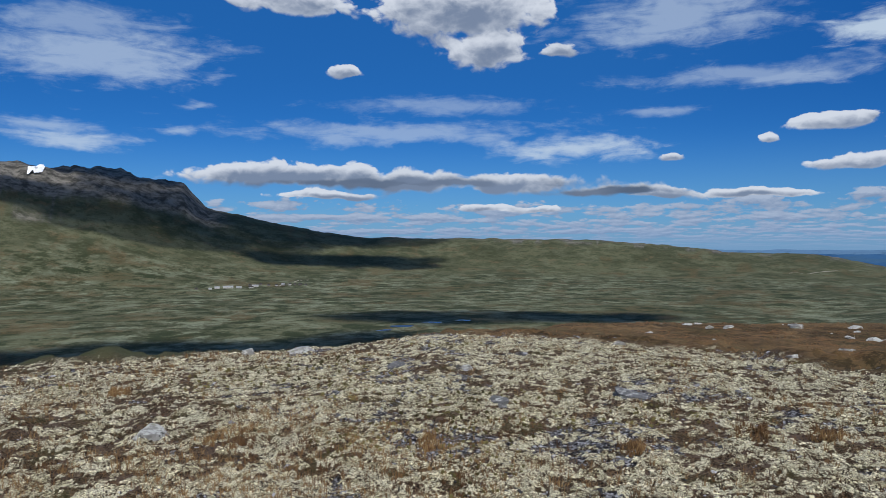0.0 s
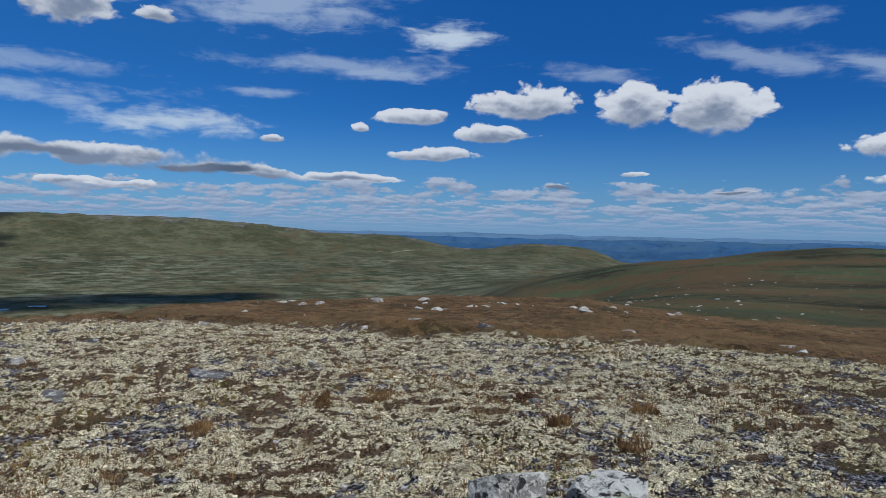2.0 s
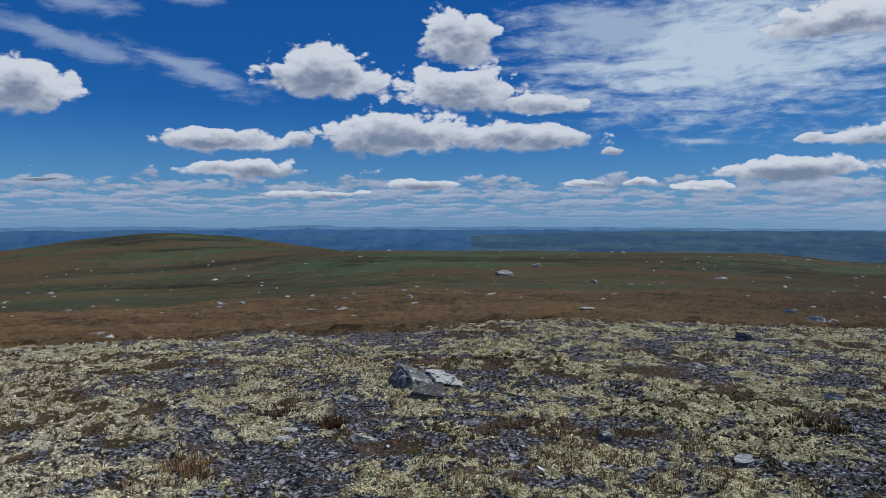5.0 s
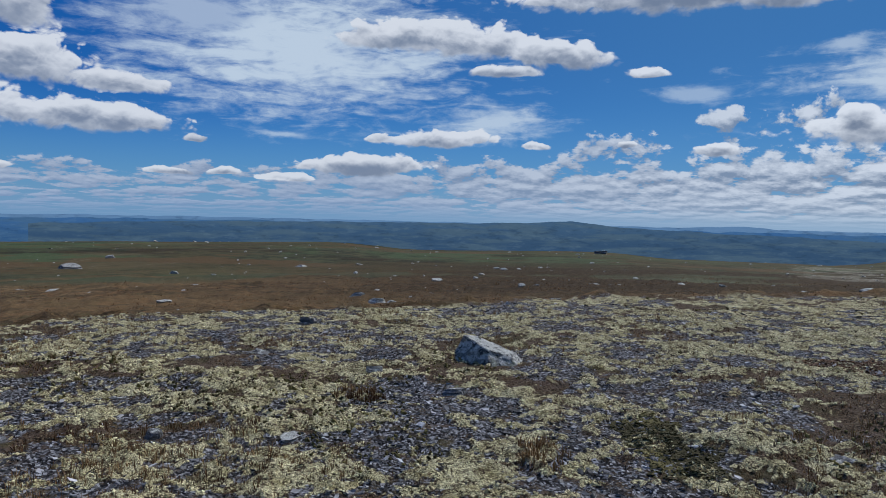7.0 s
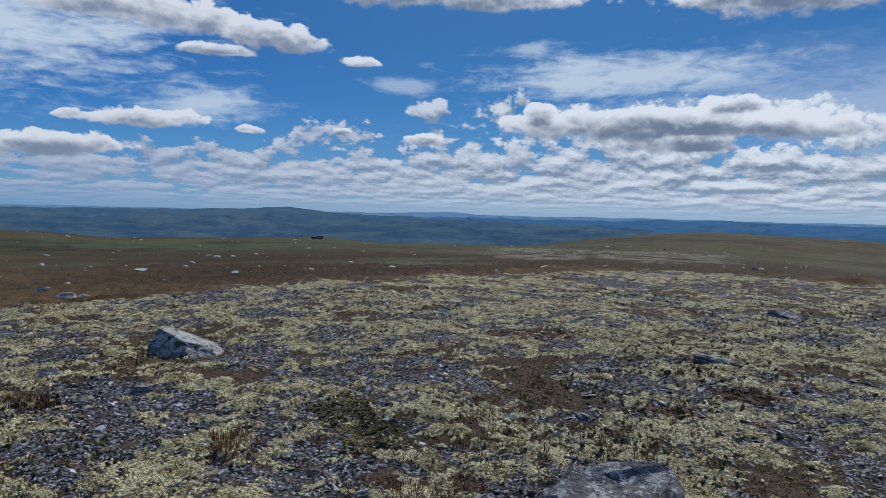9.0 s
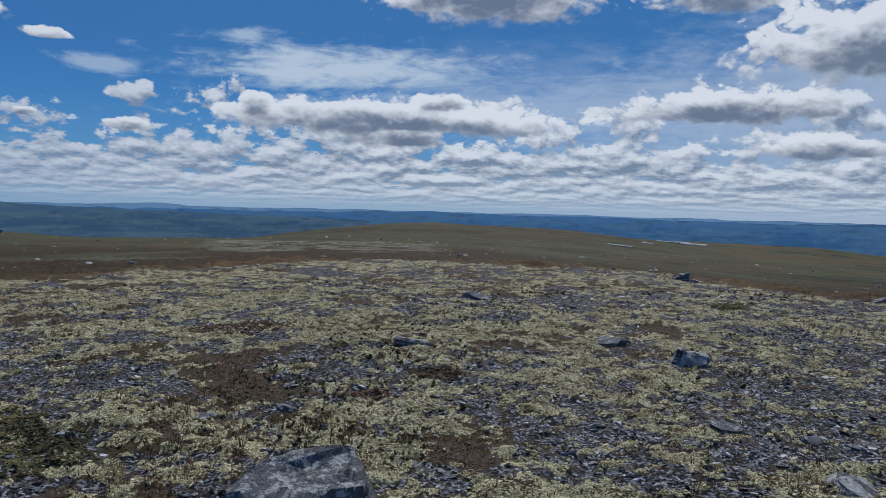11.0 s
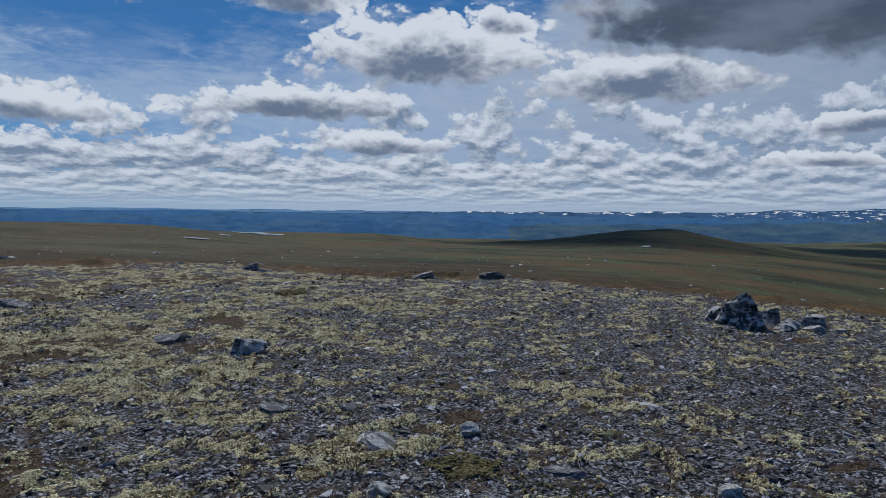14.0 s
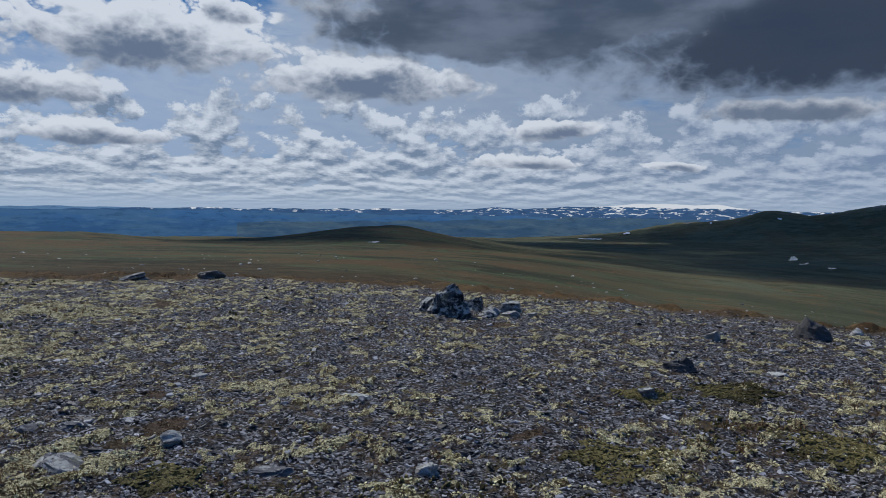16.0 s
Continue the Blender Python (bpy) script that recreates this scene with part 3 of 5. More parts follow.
    rock = g.mix(g.math("MULTIPLY", g.step(r2, 0.5, 0.7), 0.6), rock, (0.05, 0.05, 0.03))
    heath = g.mix(g.math("MULTIPLY", g.step(m2, 0.46, 0.58), 0.6), heath, (0.170, 0.108, 0.050))
    heath = g.mix(g.math("MULTIPLY", g.step(m5, 0.52, 0.62), 0.3), heath, (0.078, 0.086, 0.040))
    heath = g.mix(g.math("MULTIPLY", g.step(m3, 0.47, 0.38), 0.55), heath, (0.040, 0.029, 0.014))
    w_dry = g.node("Attribute", attribute_name="dry").outputs["Fac"]
    olive = g.mix(g.step(h4, 0.42, 0.58), (0.028, 0.024, 0.011), (0.074, 0.061, 0.029))
    olive = g.mix(g.math("MULTIPLY", g.step(m6, 0.44, 0.56), 0.6), olive, (0.046, 0.056, 0.024))
    olive = g.mix(g.math("MULTIPLY", g.step(m5, 0.50, 0.56), 0.75), olive, (0.058, 0.076, 0.034))
    olive = g.mix(g.math("MULTIPLY", g.step(m4, 0.48, 0.42), 0.85), olive, (0.018, 0.016, 0.008))
    olive = g.mix(g.math("MULTIPLY", g.step(m2, 0.55, 0.64), 0.5), olive, (0.108, 0.092, 0.048))
    heath = g.mix(g.math("MULTIPLY", w_dry, 0.8), heath, olive)
    # sunward heath: a brown band with backlit darkening put into its colour
    heath = g.mix(w_backlit, heath, g.mix(g.step(h3, 0.42, 0.66), (0.022, 0.014, 0.006), (0.080, 0.050, 0.021)))
    col = g.mix(g.step(g.math("ADD", w_heath, g.math("MULTIPLY", g.math("SUBTRACT", m3, 0.5), 0.8)), 0.25, 0.75), moor, heath)
    col = g.mix(g.step(g.math("ADD", w_rock, g.math("MULTIPLY", g.math("SUBTRACT", r2, 0.5), 0.9)), 0.3, 0.7), col, rock)
    knoll = g.node("Attribute", attribute_name="knoll").outputs["Fac"]
    stones = g.mix(g.step(n_fine, 0.42, 0.56), col, (0.37, 0.345, 0.27))
    col = g.mix(g.math("MULTIPLY", g.step(g.math("ADD", w_lichen, g.math("MULTIPLY", g.math("SUBTRACT", h2, 0.5), 1.4)), 0.35, 0.7), 0.8), col, stones)
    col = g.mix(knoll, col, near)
    g.surface(col, 0.95, g.math("ADD", n_mid, g.math("MULTIPLY", n_fine, 0.7)), 0.9, 0.05, 0.1)
    return m


def lichen_material(name, a, b):
    m, tree = material(name)
    g = Net(tree)
    geo = g.node("NewGeometry")
    col = g.mix(geo.outputs["Random Per Island"], a, b)
    col = g.mix(g.math("MULTIPLY", g.step(g.noise(geo.outputs["Position"], 2.0, 3), 0.48, 0.62), 0.5), col, (0.46, 0.42, 0.24))
    col = g.mix(g.math("MULTIPLY", g.step(g.noise(geo.outputs["Position"], 24, 4, 0.7), 0.52, 0.60), 0.85), col, (0.08, 0.055, 0.03))
    g.surface(col, 0.95, None, spec=0.1)
    return m


def slate_material():
    m, tree = material("slate_chips")
    g = Net(tree)
    geo = g.node("NewGeometry")
    rnd = geo.outputs["Random Per Island"]
    col = g.mix(g.math("POWER", rnd, g.step(g.noise(geo.outputs["Position"], 2.3, 4, 0.6), 0.38, 0.62, 1.6, 4.6)), (0.019, 0.019, 0.021), (0.52, 0.525, 0.565))
    col = g.mix(g.step(g.noise(geo.outputs["Position"], 30, 4, 0.7), 0.55, 0.7), col, (0.24, 0.23, 0.21))
    g.surface(col, 0.62, g.noise(geo.outputs["Position"], 60, 4), 0.5, 0.01, 0.4)
    return m


def straw_material(name, a, b):
    m, tree = material(name)
    g = Net(tree)
    geo = g.node("NewGeometry")
    col = g.mix(geo.outputs["Random Per Island"], a, b)
    col = g.mix(g.step(g.noise(geo.outputs["Position"], 0.9, 3), 0.45, 0.6), col, tuple(0.6 * c for c in a))
    g.surface(col, 0.8, None, spec=0.15)
    return m


def stone_material(name, dark, light, crust, black):
    """Weathered rock with a crust of pale lichen (crust: how much) and specks of black lichen."""
    m, tree = material(name)
    g = Net(tree)
    co = g.node("NewGeometry").outputs["Position"]
    rnd = g.node("ObjectInfo").outputs["Random"]
    base = g.mix(g.noise(co, 7, 7, 0.68), dark, light)
    up = g.node("SeparateXYZ")
    tree.links.new(g.node("NewGeometry").outputs["Normal"], up.inputs[0])
    grown = g.math("ADD", g.noise(co, 16, 7, 0.75), g.math("MULTIPLY", g.math("SUBTRACT", up.outputs[2], 0.45), 0.12))
    base = g.mix(g.step(grown, 0.66 - crust, 0.74 - crust), base, (0.56, 0.57, 0.54))
    base = g.mix(g.math("MULTIPLY", g.step(g.noise(co, 5, 5, 0.7), 0.60, 0.68), 0.6), base, (0.30, 0.31, 0.16))
    base = g.mix(g.step(g.noise(co, 9, 6, 0.74, 0.5), 0.68 - black, 0.72 - black), base, (0.018, 0.018, 0.018))
    base = g.mix(g.math("MULTIPLY", rnd, 0.25), base, dark)
    g.surface(base, 0.85, g.math("ADD", g.noise(co, 9, 6, 0.7), g.math("MULTIPLY", g.noise(co, 60, 4, 0.7), 0.3)), 0.9, 0.05, 0.3)
    return m


def haze_glow_material(name, low, high, patch, snow):
    """Far land that glows: daylight and blue haze are painted into its colours."""
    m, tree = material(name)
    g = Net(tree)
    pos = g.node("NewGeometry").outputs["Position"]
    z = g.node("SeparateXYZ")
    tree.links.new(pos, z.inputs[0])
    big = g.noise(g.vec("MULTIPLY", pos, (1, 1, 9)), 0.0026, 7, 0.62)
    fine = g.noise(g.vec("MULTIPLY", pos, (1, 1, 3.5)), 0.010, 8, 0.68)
    # lighter towards the crest: haze painted in by height
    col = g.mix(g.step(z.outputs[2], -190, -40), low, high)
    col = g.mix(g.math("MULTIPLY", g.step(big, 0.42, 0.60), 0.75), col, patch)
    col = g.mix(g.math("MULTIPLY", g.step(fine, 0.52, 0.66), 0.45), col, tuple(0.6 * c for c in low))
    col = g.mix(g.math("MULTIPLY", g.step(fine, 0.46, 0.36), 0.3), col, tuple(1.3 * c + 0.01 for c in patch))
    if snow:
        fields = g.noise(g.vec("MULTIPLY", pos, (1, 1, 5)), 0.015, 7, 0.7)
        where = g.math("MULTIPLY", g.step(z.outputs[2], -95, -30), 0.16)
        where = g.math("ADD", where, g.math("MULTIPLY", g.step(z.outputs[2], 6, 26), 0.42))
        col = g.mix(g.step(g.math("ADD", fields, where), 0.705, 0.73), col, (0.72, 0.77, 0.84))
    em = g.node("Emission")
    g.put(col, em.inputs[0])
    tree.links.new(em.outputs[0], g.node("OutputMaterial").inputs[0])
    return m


def plain_material(name, a, b, scale, rough=0.8, spec=0.2, metal=0.0):
    m, tree = material(name)
    g = Net(tree)
    pos = g.node("NewGeometry").outputs["Position"]
    bsdf = g.surface(g.mix(g.noise(pos, scale, 5, 0.65), a, b), rough, g.noise(pos, scale * 4, 4), 0.3, 0.02, spec)
    bsdf.inputs["Metallic"].default_value = metal
    return m


MAT_TUNDRA, MAT_SLATE = tundra_material(), slate_material()
MAT_CREAM = lichen_material("cream_lichen", (0.62, 0.56, 0.37), (0.93, 0.88, 0.66))
MAT_YELLOW = lichen_material("yellow_lichen", (0.56, 0.50, 0.27), (0.92, 0.87, 0.56))
STONE = {
    "pale": stone_material("pale_stone", (0.18, 0.175, 0.165), (0.40, 0.39, 0.37), 0.16, 0.08),
    "dark": stone_material("dark_stone", (0.06, 0.06, 0.065), (0.22, 0.22, 0.225), 0.11, 0.10),
    "slaty": stone_material("dark_slate", (0.045, 0.043, 0.043), (0.15, 0.145, 0.142), 0.05, 0.06),
    "flat": stone_material("slate_slab", (0.08, 0.08, 0.088), (0.22, 0.22, 0.23), 0.08, 0.04),
    "blotched": stone_material("blotched_stone", (0.035, 0.036, 0.040), (0.15, 0.155, 0.165), 0.22, 0.16),
    "speckled": stone_material("speckled_stone", (0.14, 0.14, 0.14), (0.34, 0.34, 0.33), 0.20, 0.14),
}
# blue haze put into the glowing colours, layer by layer
MAT_FAR_HILL = haze_glow_material("near_hills", (0.036, 0.082, 0.160), (0.050, 0.110, 0.205), (0.070, 0.125, 0.185), False)
MAT_FAR_PLAIN = haze_glow_material("hazy_plain", (0.032, 0.095, 0.225), (0.046, 0.135, 0.320), (0.058, 0.135, 0.255), False)
MAT_FAR_RANGE = haze_glow_material("far_range", (0.060, 0.140, 0.290), (0.115, 0.230, 0.420), (0.095, 0.195, 0.360), False)
MAT_SNOW_RANGE = haze_glow_material("snow_range", (0.026, 0.066, 0.165), (0.050, 0.118, 0.260), (0.038, 0.090, 0.205), True)
MAT_SNOW = plain_material("old_snow", (0.72, 0.74, 0.78), (0.85, 0.86, 0.88), 0.1, 0.7)
MAT_WATER = plain_material("water", (0.015, 0.02, 0.025), (0.02, 0.03, 0.035), 0.05, 0.08, 0.5)
MAT_WALL = plain_material("weathered_boards", (0.10, 0.09, 0.08), (0.19, 0.175, 0.155), 0.8)
MAT_WHITE = plain_material("white_boards", (0.34, 0.33, 0.31), (0.50, 0.49, 0.47), 0.6)
MAT_ROOF = plain_material("sheet_roof", (0.25, 0.26, 0.28), (0.36, 0.37, 0.39), 0.5, 0.5, 0.4)
MAT_TURF = plain_material("dark_roof", (0.035, 0.035, 0.038), (0.07, 0.068, 0.065), 0.5)
MAT_TRACK = plain_material("gravel_track", (0.24, 0.22, 0.18), (0.34, 0.31, 0.26), 0.2, 0.9)


def cloud_material(name, dense):
    """Droplets that let part of the sunlight through."""
    m, tree = material(name)
    g = Net(tree)
    white, veil, both = g.node("BsdfDiffuse"), g.node("BsdfTransparent"), g.node("MixShader")
    white.inputs[0].default_value = (0.85, 0.86, 0.88, 1)
    both.inputs[0].default_value = dense
    tree.links.new(veil.outputs[0], both.inputs[1])
    tree.links.new(white.outputs[0], both.inputs[2])
    tree.links.new(both.outputs[0], g.node("OutputMaterial").inputs[0])
    return m


MAT_CLOUD, MAT_THIN_CLOUD = cloud_material("cloud", 0.45), cloud_material("thin_cloud", 0.20)
MAT_SEDGE = straw_material("dry_sedge", (0.15, 0.075, 0.034), (0.34, 0.22, 0.10))
MAT_TWIG = straw_material("dark_twigs", (0.022, 0.014, 0.008), (0.10, 0.058, 0.030))
MAT_HEATH = straw_material("heath_twigs", (0.125, 0.062, 0.028), (0.34, 0.205, 0.098))
MAT_MOSS = straw_material("green_moss", (0.085, 0.072, 0.026), (0.22, 0.185, 0.070))
MAT_RED = straw_material("red_heather", (0.085, 0.045, 0.026), (0.21, 0.115, 0.062))

# ---------------------------------------------------------------- the land
def smooth(v, lo, hi):
    t = np.clip((v - lo) / (hi - lo), 0, 1)
    return t * t * (3 - 2 * t)


def plants(x, y):
    """What grows where: lichen, bare slate gravel, brown heath, bare rock, and the dark dwarf shrubs, each 0 to 1."""
    az, r = bearings(x, y), np.hypot(x, y)
    el_r, r_r = rim(az)
    inside = smooth(r_r * (1 + 0.05 * fbm(x / 2.5, y / 2.5, 3, 41)) / np.maximum(r, 0.1), 0.97, 1.04)
    stony = smooth(-az, 34, 80) * smooth(az, -300, -250)
    bare = smooth(-az, 165, 215) * smooth(az, -300, -250)
    finely = 0.24 * fbm(x * 3.8, y * 3.8, 3, 45, 0.8) + 0.36 * fbm(x * 11, y * 11, 3, 46, 0.8) + 0.13 * fbm(x * 0.6, y * 0.6, 3, 47)
    coarse = 0.36 * fbm(x * 2.9, y * 2.9, 3, 48, 0.7) + 0.22 * fbm(x * 11, y * 11, 3, 46, 0.8) + 0.20 * fbm(x * 0.7, y * 0.7, 3, 49)
    lichen = smooth(finely + (coarse - finely) * stony * (1 - 0.65 * bare) + 0.14 - 0.14 * stony - 0.17 * bare, -0.08, 0.20) * inside
    gaps = fbm(x * 0.8, y * 0.8, 3, 51) * 0.8 + fbm(x * 3.5, y * 3.5, 2, 53) * 0.3
    gravel = smooth(gaps - 0.14 + 0.50 * stony + 0.55 * bare, -0.12, 0.16) * (1 - lichen) * inside
    shelf = smooth(-az, 136, 142) * smooth(az, -164, -155) * smooth(r, 85, 115) * smooth(-r, -360, -260)
    lichen = np.maximum(lichen, 0.62 * shelf * smooth(fbm(x / 5, y / 5, 4, 57), -0.7, 0.1))
    scattered = smooth(fbm(x / 9, y / 9, 4, 59, 0.65), -0.05, 0.55) * smooth(-az, 20, 40) * smooth(r, 90, 160) * smooth(-r, -900, -500)
    lichen = np.maximum(lichen, 0.36 * scattered)
    wide = 1 + 1.4 * smooth(-az, 150, 175)
    near_heath = smooth(-r / wide * (1 - 0.3 * fbm(x / 25, y / 25, 3, 60)), -120, -60)
    # sunward ridge set to heath, whose darker colour stands for its backlit look
    ridge = smooth(-az, 138, 150) * smooth(az, -190, -172) * smooth(-r, -1100, -800)
    mosaic = smooth(fbm(x / 30, y / 30, 5, 61, 0.62) - 0.45 + 0.65 * smooth(-az, 84, 100) * smooth(az, -185, -165) + 1.1 * ridge - 0.30 * smooth(-az, 185, 215), -0.45, 0.55)
    heath = np.maximum(near_heath, mosaic * smooth(-r, -1300, -500)) * smooth(-az, -14, 4)
    heath = np.maximum(heath, 0.45 * smooth(fbm(x / 160, y / 110, 4, 65), 0.15, 0.6))
    slope = smooth(az, 13, 21) * smooth(r, 3650, 3950)
    scree = smooth(az, 24, 30) * smooth(fbm(x / 70, y / 70, 4, 67), 0.0, 0.5) * smooth(r, 3350, 3700)
    crest = smooth(r, 3850, 4200) * smooth(-az, -8, 4) * smooth(fbm(x / 60, y / 60, 4, 69), -0.15, 0.35)
    rock = np.maximum(np.maximum(slope, 0.8 * scree), 0.75 * crest)
    return lichen, gravel, heath, rock, inside


visible = np.radians(np.linspace(34, -247, 1300))
hidden = np.radians(np.linspace(-247, -326, 62)[1:-1])
az_c = np.concatenate([visible, hidden])[::-1]
COLS = len(az_c)
rad = np.concatenate([np.linspace(0.15, 3.2, 24, endpoint=False), np.exp(np.linspace(math.log(3.2), math.log(26), 255, endpoint=False)),
                      np.exp(np.linspace(math.log(26), math.log(4700), 115))])
RINGS = len(rad)
RR, AA = np.meshgrid(rad, az_c, indexing="ij")
XX, YY = -RR * np.sin(AA), RR * np.cos(AA)
lich, grav, brown, rocky, within = plants(XX, YY)
AZ_V = bearings(XX, YY)
nearby = smooth(-RR, -45, -18)
ZZ = ground(XX, YY)
ZZ += nearby * lich * (0.024 + 0.022 * fbm(XX * 6, YY * 6, 3, 71, 0.7)) + nearby * within * (1 - lich) * 0.010 * fbm(XX * 14, YY * 14, 2, 73)
ZZ += 0.15 * np.abs(fbm(XX * 1.1, YY * 1.1, 4, 75, 0.6)) * (1 - within) * smooth(-RR, -160, -60)
verts = np.stack([XX, YY, ZZ], -1).reshape(-1, 3)
i, j = np.meshgrid(np.arange(RINGS - 1), np.arange(COLS), indexing="ij")
jn = (j + 1) % COLS
quads = np.stack([i * COLS + j, i * COLS + jn, (i + 1) * COLS + jn, (i + 1) * COLS + j], -1).reshape(-1, 4)[:, ::-1]
hub = len(verts)
verts = np.vstack([verts, [[0, 0, 0]]])
caps = np.stack([np.arange(COLS), (np.arange(COLS) + 1) % COLS, np.full(COLS, hub)], -1)


def sheet_mesh(name, co, quad, tri=None):
    me = bpy.data.meshes.new(name)
    me.vertices.add(len(co))
    me.vertices.foreach_set("co", np.asarray(co, np.float32).ravel())
    tri = np.zeros((0, 3), int) if tri is None else tri
    loops = np.concatenate([quad.ravel(), tri.ravel()]).astype(np.int32)
    me.loops.add(len(loops))
    me.loops.foreach_set("vertex_index", loops)
    nq, nt = len(quad), len(tri)
    me.polygons.add(nq + nt)
    me.polygons.foreach_set("loop_start", np.concatenate([np.arange(nq) * 4, nq * 4 + np.arange(nt) * 3]).astype(np.int32))
    me.update(calc_edges=True)
    return me


land = sheet_mesh("ground", verts, quads, caps)
land.polygons.foreach_set("use_smooth", np.ones(len(land.polygons), bool))
cover = np.vstack([np.stack([lich, grav, brown, rocky], -1).reshape(-1, 4), [[1, 0.3, 0, 0]]])
attr = land.attributes.new("cover", "FLOAT_COLOR", "POINT")
attr.data.foreach_set("color", cover.astype(np.float32).ravel())
# brown heath of the sunward side, darkened further as backlit plants look
backlit_brown = 0.85 * smooth(-AZ_V, 85, 125) * smooth(RR, 22, 45) * smooth(-RR, -240, -110)
backlit_attr = land.attributes.new("backlit_brown", "FLOAT", "POINT")
backlit_attr.data.foreach_set("value", np.append(backlit_brown.ravel(), 0.0).astype(np.float32))
dry = smooth(-AZ_V, 30, 42) * smooth(AZ_V, -236, -214) * smooth(-RR, -2600, -1500) * smooth(RR, 60, 170)
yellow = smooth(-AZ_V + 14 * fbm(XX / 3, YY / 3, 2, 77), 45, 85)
for word, field, hub_value in (("dry", dry, 0.0), ("yellow", yellow, 0.5)):
    extra = land.attributes.new(word, "FLOAT", "POINT")
    extra.data.foreach_set("value", np.append(field.ravel(), hub_value).astype(np.float32))
sage = np.clip(smooth(AZ_V, -50, -28) * smooth(-RR, -3400, -2900) + 0.25, 0, 1) * smooth(RR, 350, 900)
sage_attr = land.attributes.new("sage", "FLOAT", "POINT")
sage_attr.data.foreach_set("value", np.append(sage.ravel(), 0.0).astype(np.float32))
knoll_attr = land.attributes.new("knoll", "FLOAT", "POINT")
knoll_attr.data.foreach_set("value", np.append(within.ravel(), 1.0).astype(np.float32))
land.materials.append(MAT_TUNDRA)
tagged(new("ground", land), "stony mountain plateau with pale lichen, brown heath and green valleys", "ground", kind="structure")


def surface_z(x, y):
    """Height of the finished ground, with its cushions."""
    li, gr, he, ro, wi = plants(x, y)
    r = np.hypot(x, y)
    nb = smooth(-r, -45, -18)
    return ground(x, y) + nb * li * (0.022 + 0.020 * fbm(x * 6, y * 6, 3, 71, 0.7)) + nb * wi * (1 - li) * 0.010 * fbm(x * 14, y * 14, 2, 73) \
        + 0.07 * np.abs(fbm(x * 1.3, y * 1.3, 3, 75)) * (1 - wi) * smooth(-r, -160, -60)


def scatter(name, base, faces, x, y, size, mat, lean=0.3, flat=(1, 1, 1), lift=0.0, jitter=0.25, seed=1, label="", kind_word=""):
    """Many small pieces joined into one mesh: base points turned, stretched and roughened for each spot."""
    rng = np.random.default_rng(seed)
    n, v = len(x), len(base)
    p = base[None] * (1 + jitter * rng.uniform(-1, 1, (n, v, 1))) * np.array(flat) * rng.uniform(0.75, 1.3, (n, 1, 3))
    tilt = rng.uniform(-lean, lean, (n, 2))
    p = np.stack([p[..., 0], p[..., 1], p[..., 2] + p[..., 0] * tilt[:, :1] + p[..., 1] * tilt[:, 1:]], -1)
    a = rng.uniform(0, 2 * math.pi, (n, 1))
    p = np.stack([p[..., 0] * np.cos(a) - p[..., 1] * np.sin(a), p[..., 0] * np.sin(a) + p[..., 1] * np.cos(a), p[..., 2]], -1)
    p *= size[:, None, None]
    p += np.stack([x, y, surface_z(x, y) + lift * size], -1)[:, None]
    f = (faces[None] + (np.arange(n) * v)[:, None, None]).reshape(-1, faces.shape[1])
    me = sheet_mesh(name, p.reshape(-1, 3), f if faces.shape[1] == 4 else np.zeros((0, 4), int), f if faces.shape[1] == 3 else None)
    me.shade_flat()
    me.materials.append(mat)
    return tagged(new(name, me), label, kind_word, kind="stuff")


def spots(n, lo, hi, seed):
    rng = np.random.default_rng(seed)
    r = np.exp(rng.uniform(math.log(lo), math.log(hi), n))
    a = np.radians(rng.uniform(-246, 33, n))
    return -r * np.sin(a), r * np.cos(a), r, rng.random(n), rng


# ---------------------------------------------------------------- distance
def far_band(name, r, az_from, az_to, crest, seed, rough, mat, label, foot=-5.0, steps=700):
    """A range of far hills: a sloping sheet from a foot up to a crest line (bearing, elevation pairs)."""
    az = np.linspace(az_from, az_to, steps)
    ca, ce = np.array(crest[0::2][::-1], float), np.array(crest[1::2][::-1], float)
    top = curve(az, ca, ce) + rough * fbm(az * 0.55, az * 0 + seed, 5, seed, 0.55)
    rows = 9
    k = np.linspace(0, 1, rows)[:, None]
    el = foot + (top[None] - foot) * k
    el = el + np.where((k > 0) & (k < 1), 0.05 * fbm(az[None] * 2 + k * 7, k * 9 + az[None] * 0, 3, seed + 3), 0)
    rr = r - 40 + 40 * k + 0 * el
    a = np.radians(az)[None]
    co = np.stack([-rr * np.sin(a), rr * np.cos(a), EYE + rr * np.tan(np.radians(el))], -1)
    back = co[-1:].copy()
    back[..., 2] -= 60
    back[..., :2] *= 1 + 15 / r
    co = np.concatenate([co, back])
    n = steps
    i, j = np.meshgrid(np.arange(rows), np.arange(n - 1), indexing="ij")
    q = np.stack([i * n + j, i * n + j + 1, (i + 1) * n + j + 1, (i + 1) * n + j], -1).reshape(-1, 4)
    me = sheet_mesh(name, co.reshape(-1, 3), q)
    me.materials.append(mat)
    return tagged(new(name, me), label, "hills", kind="structure")


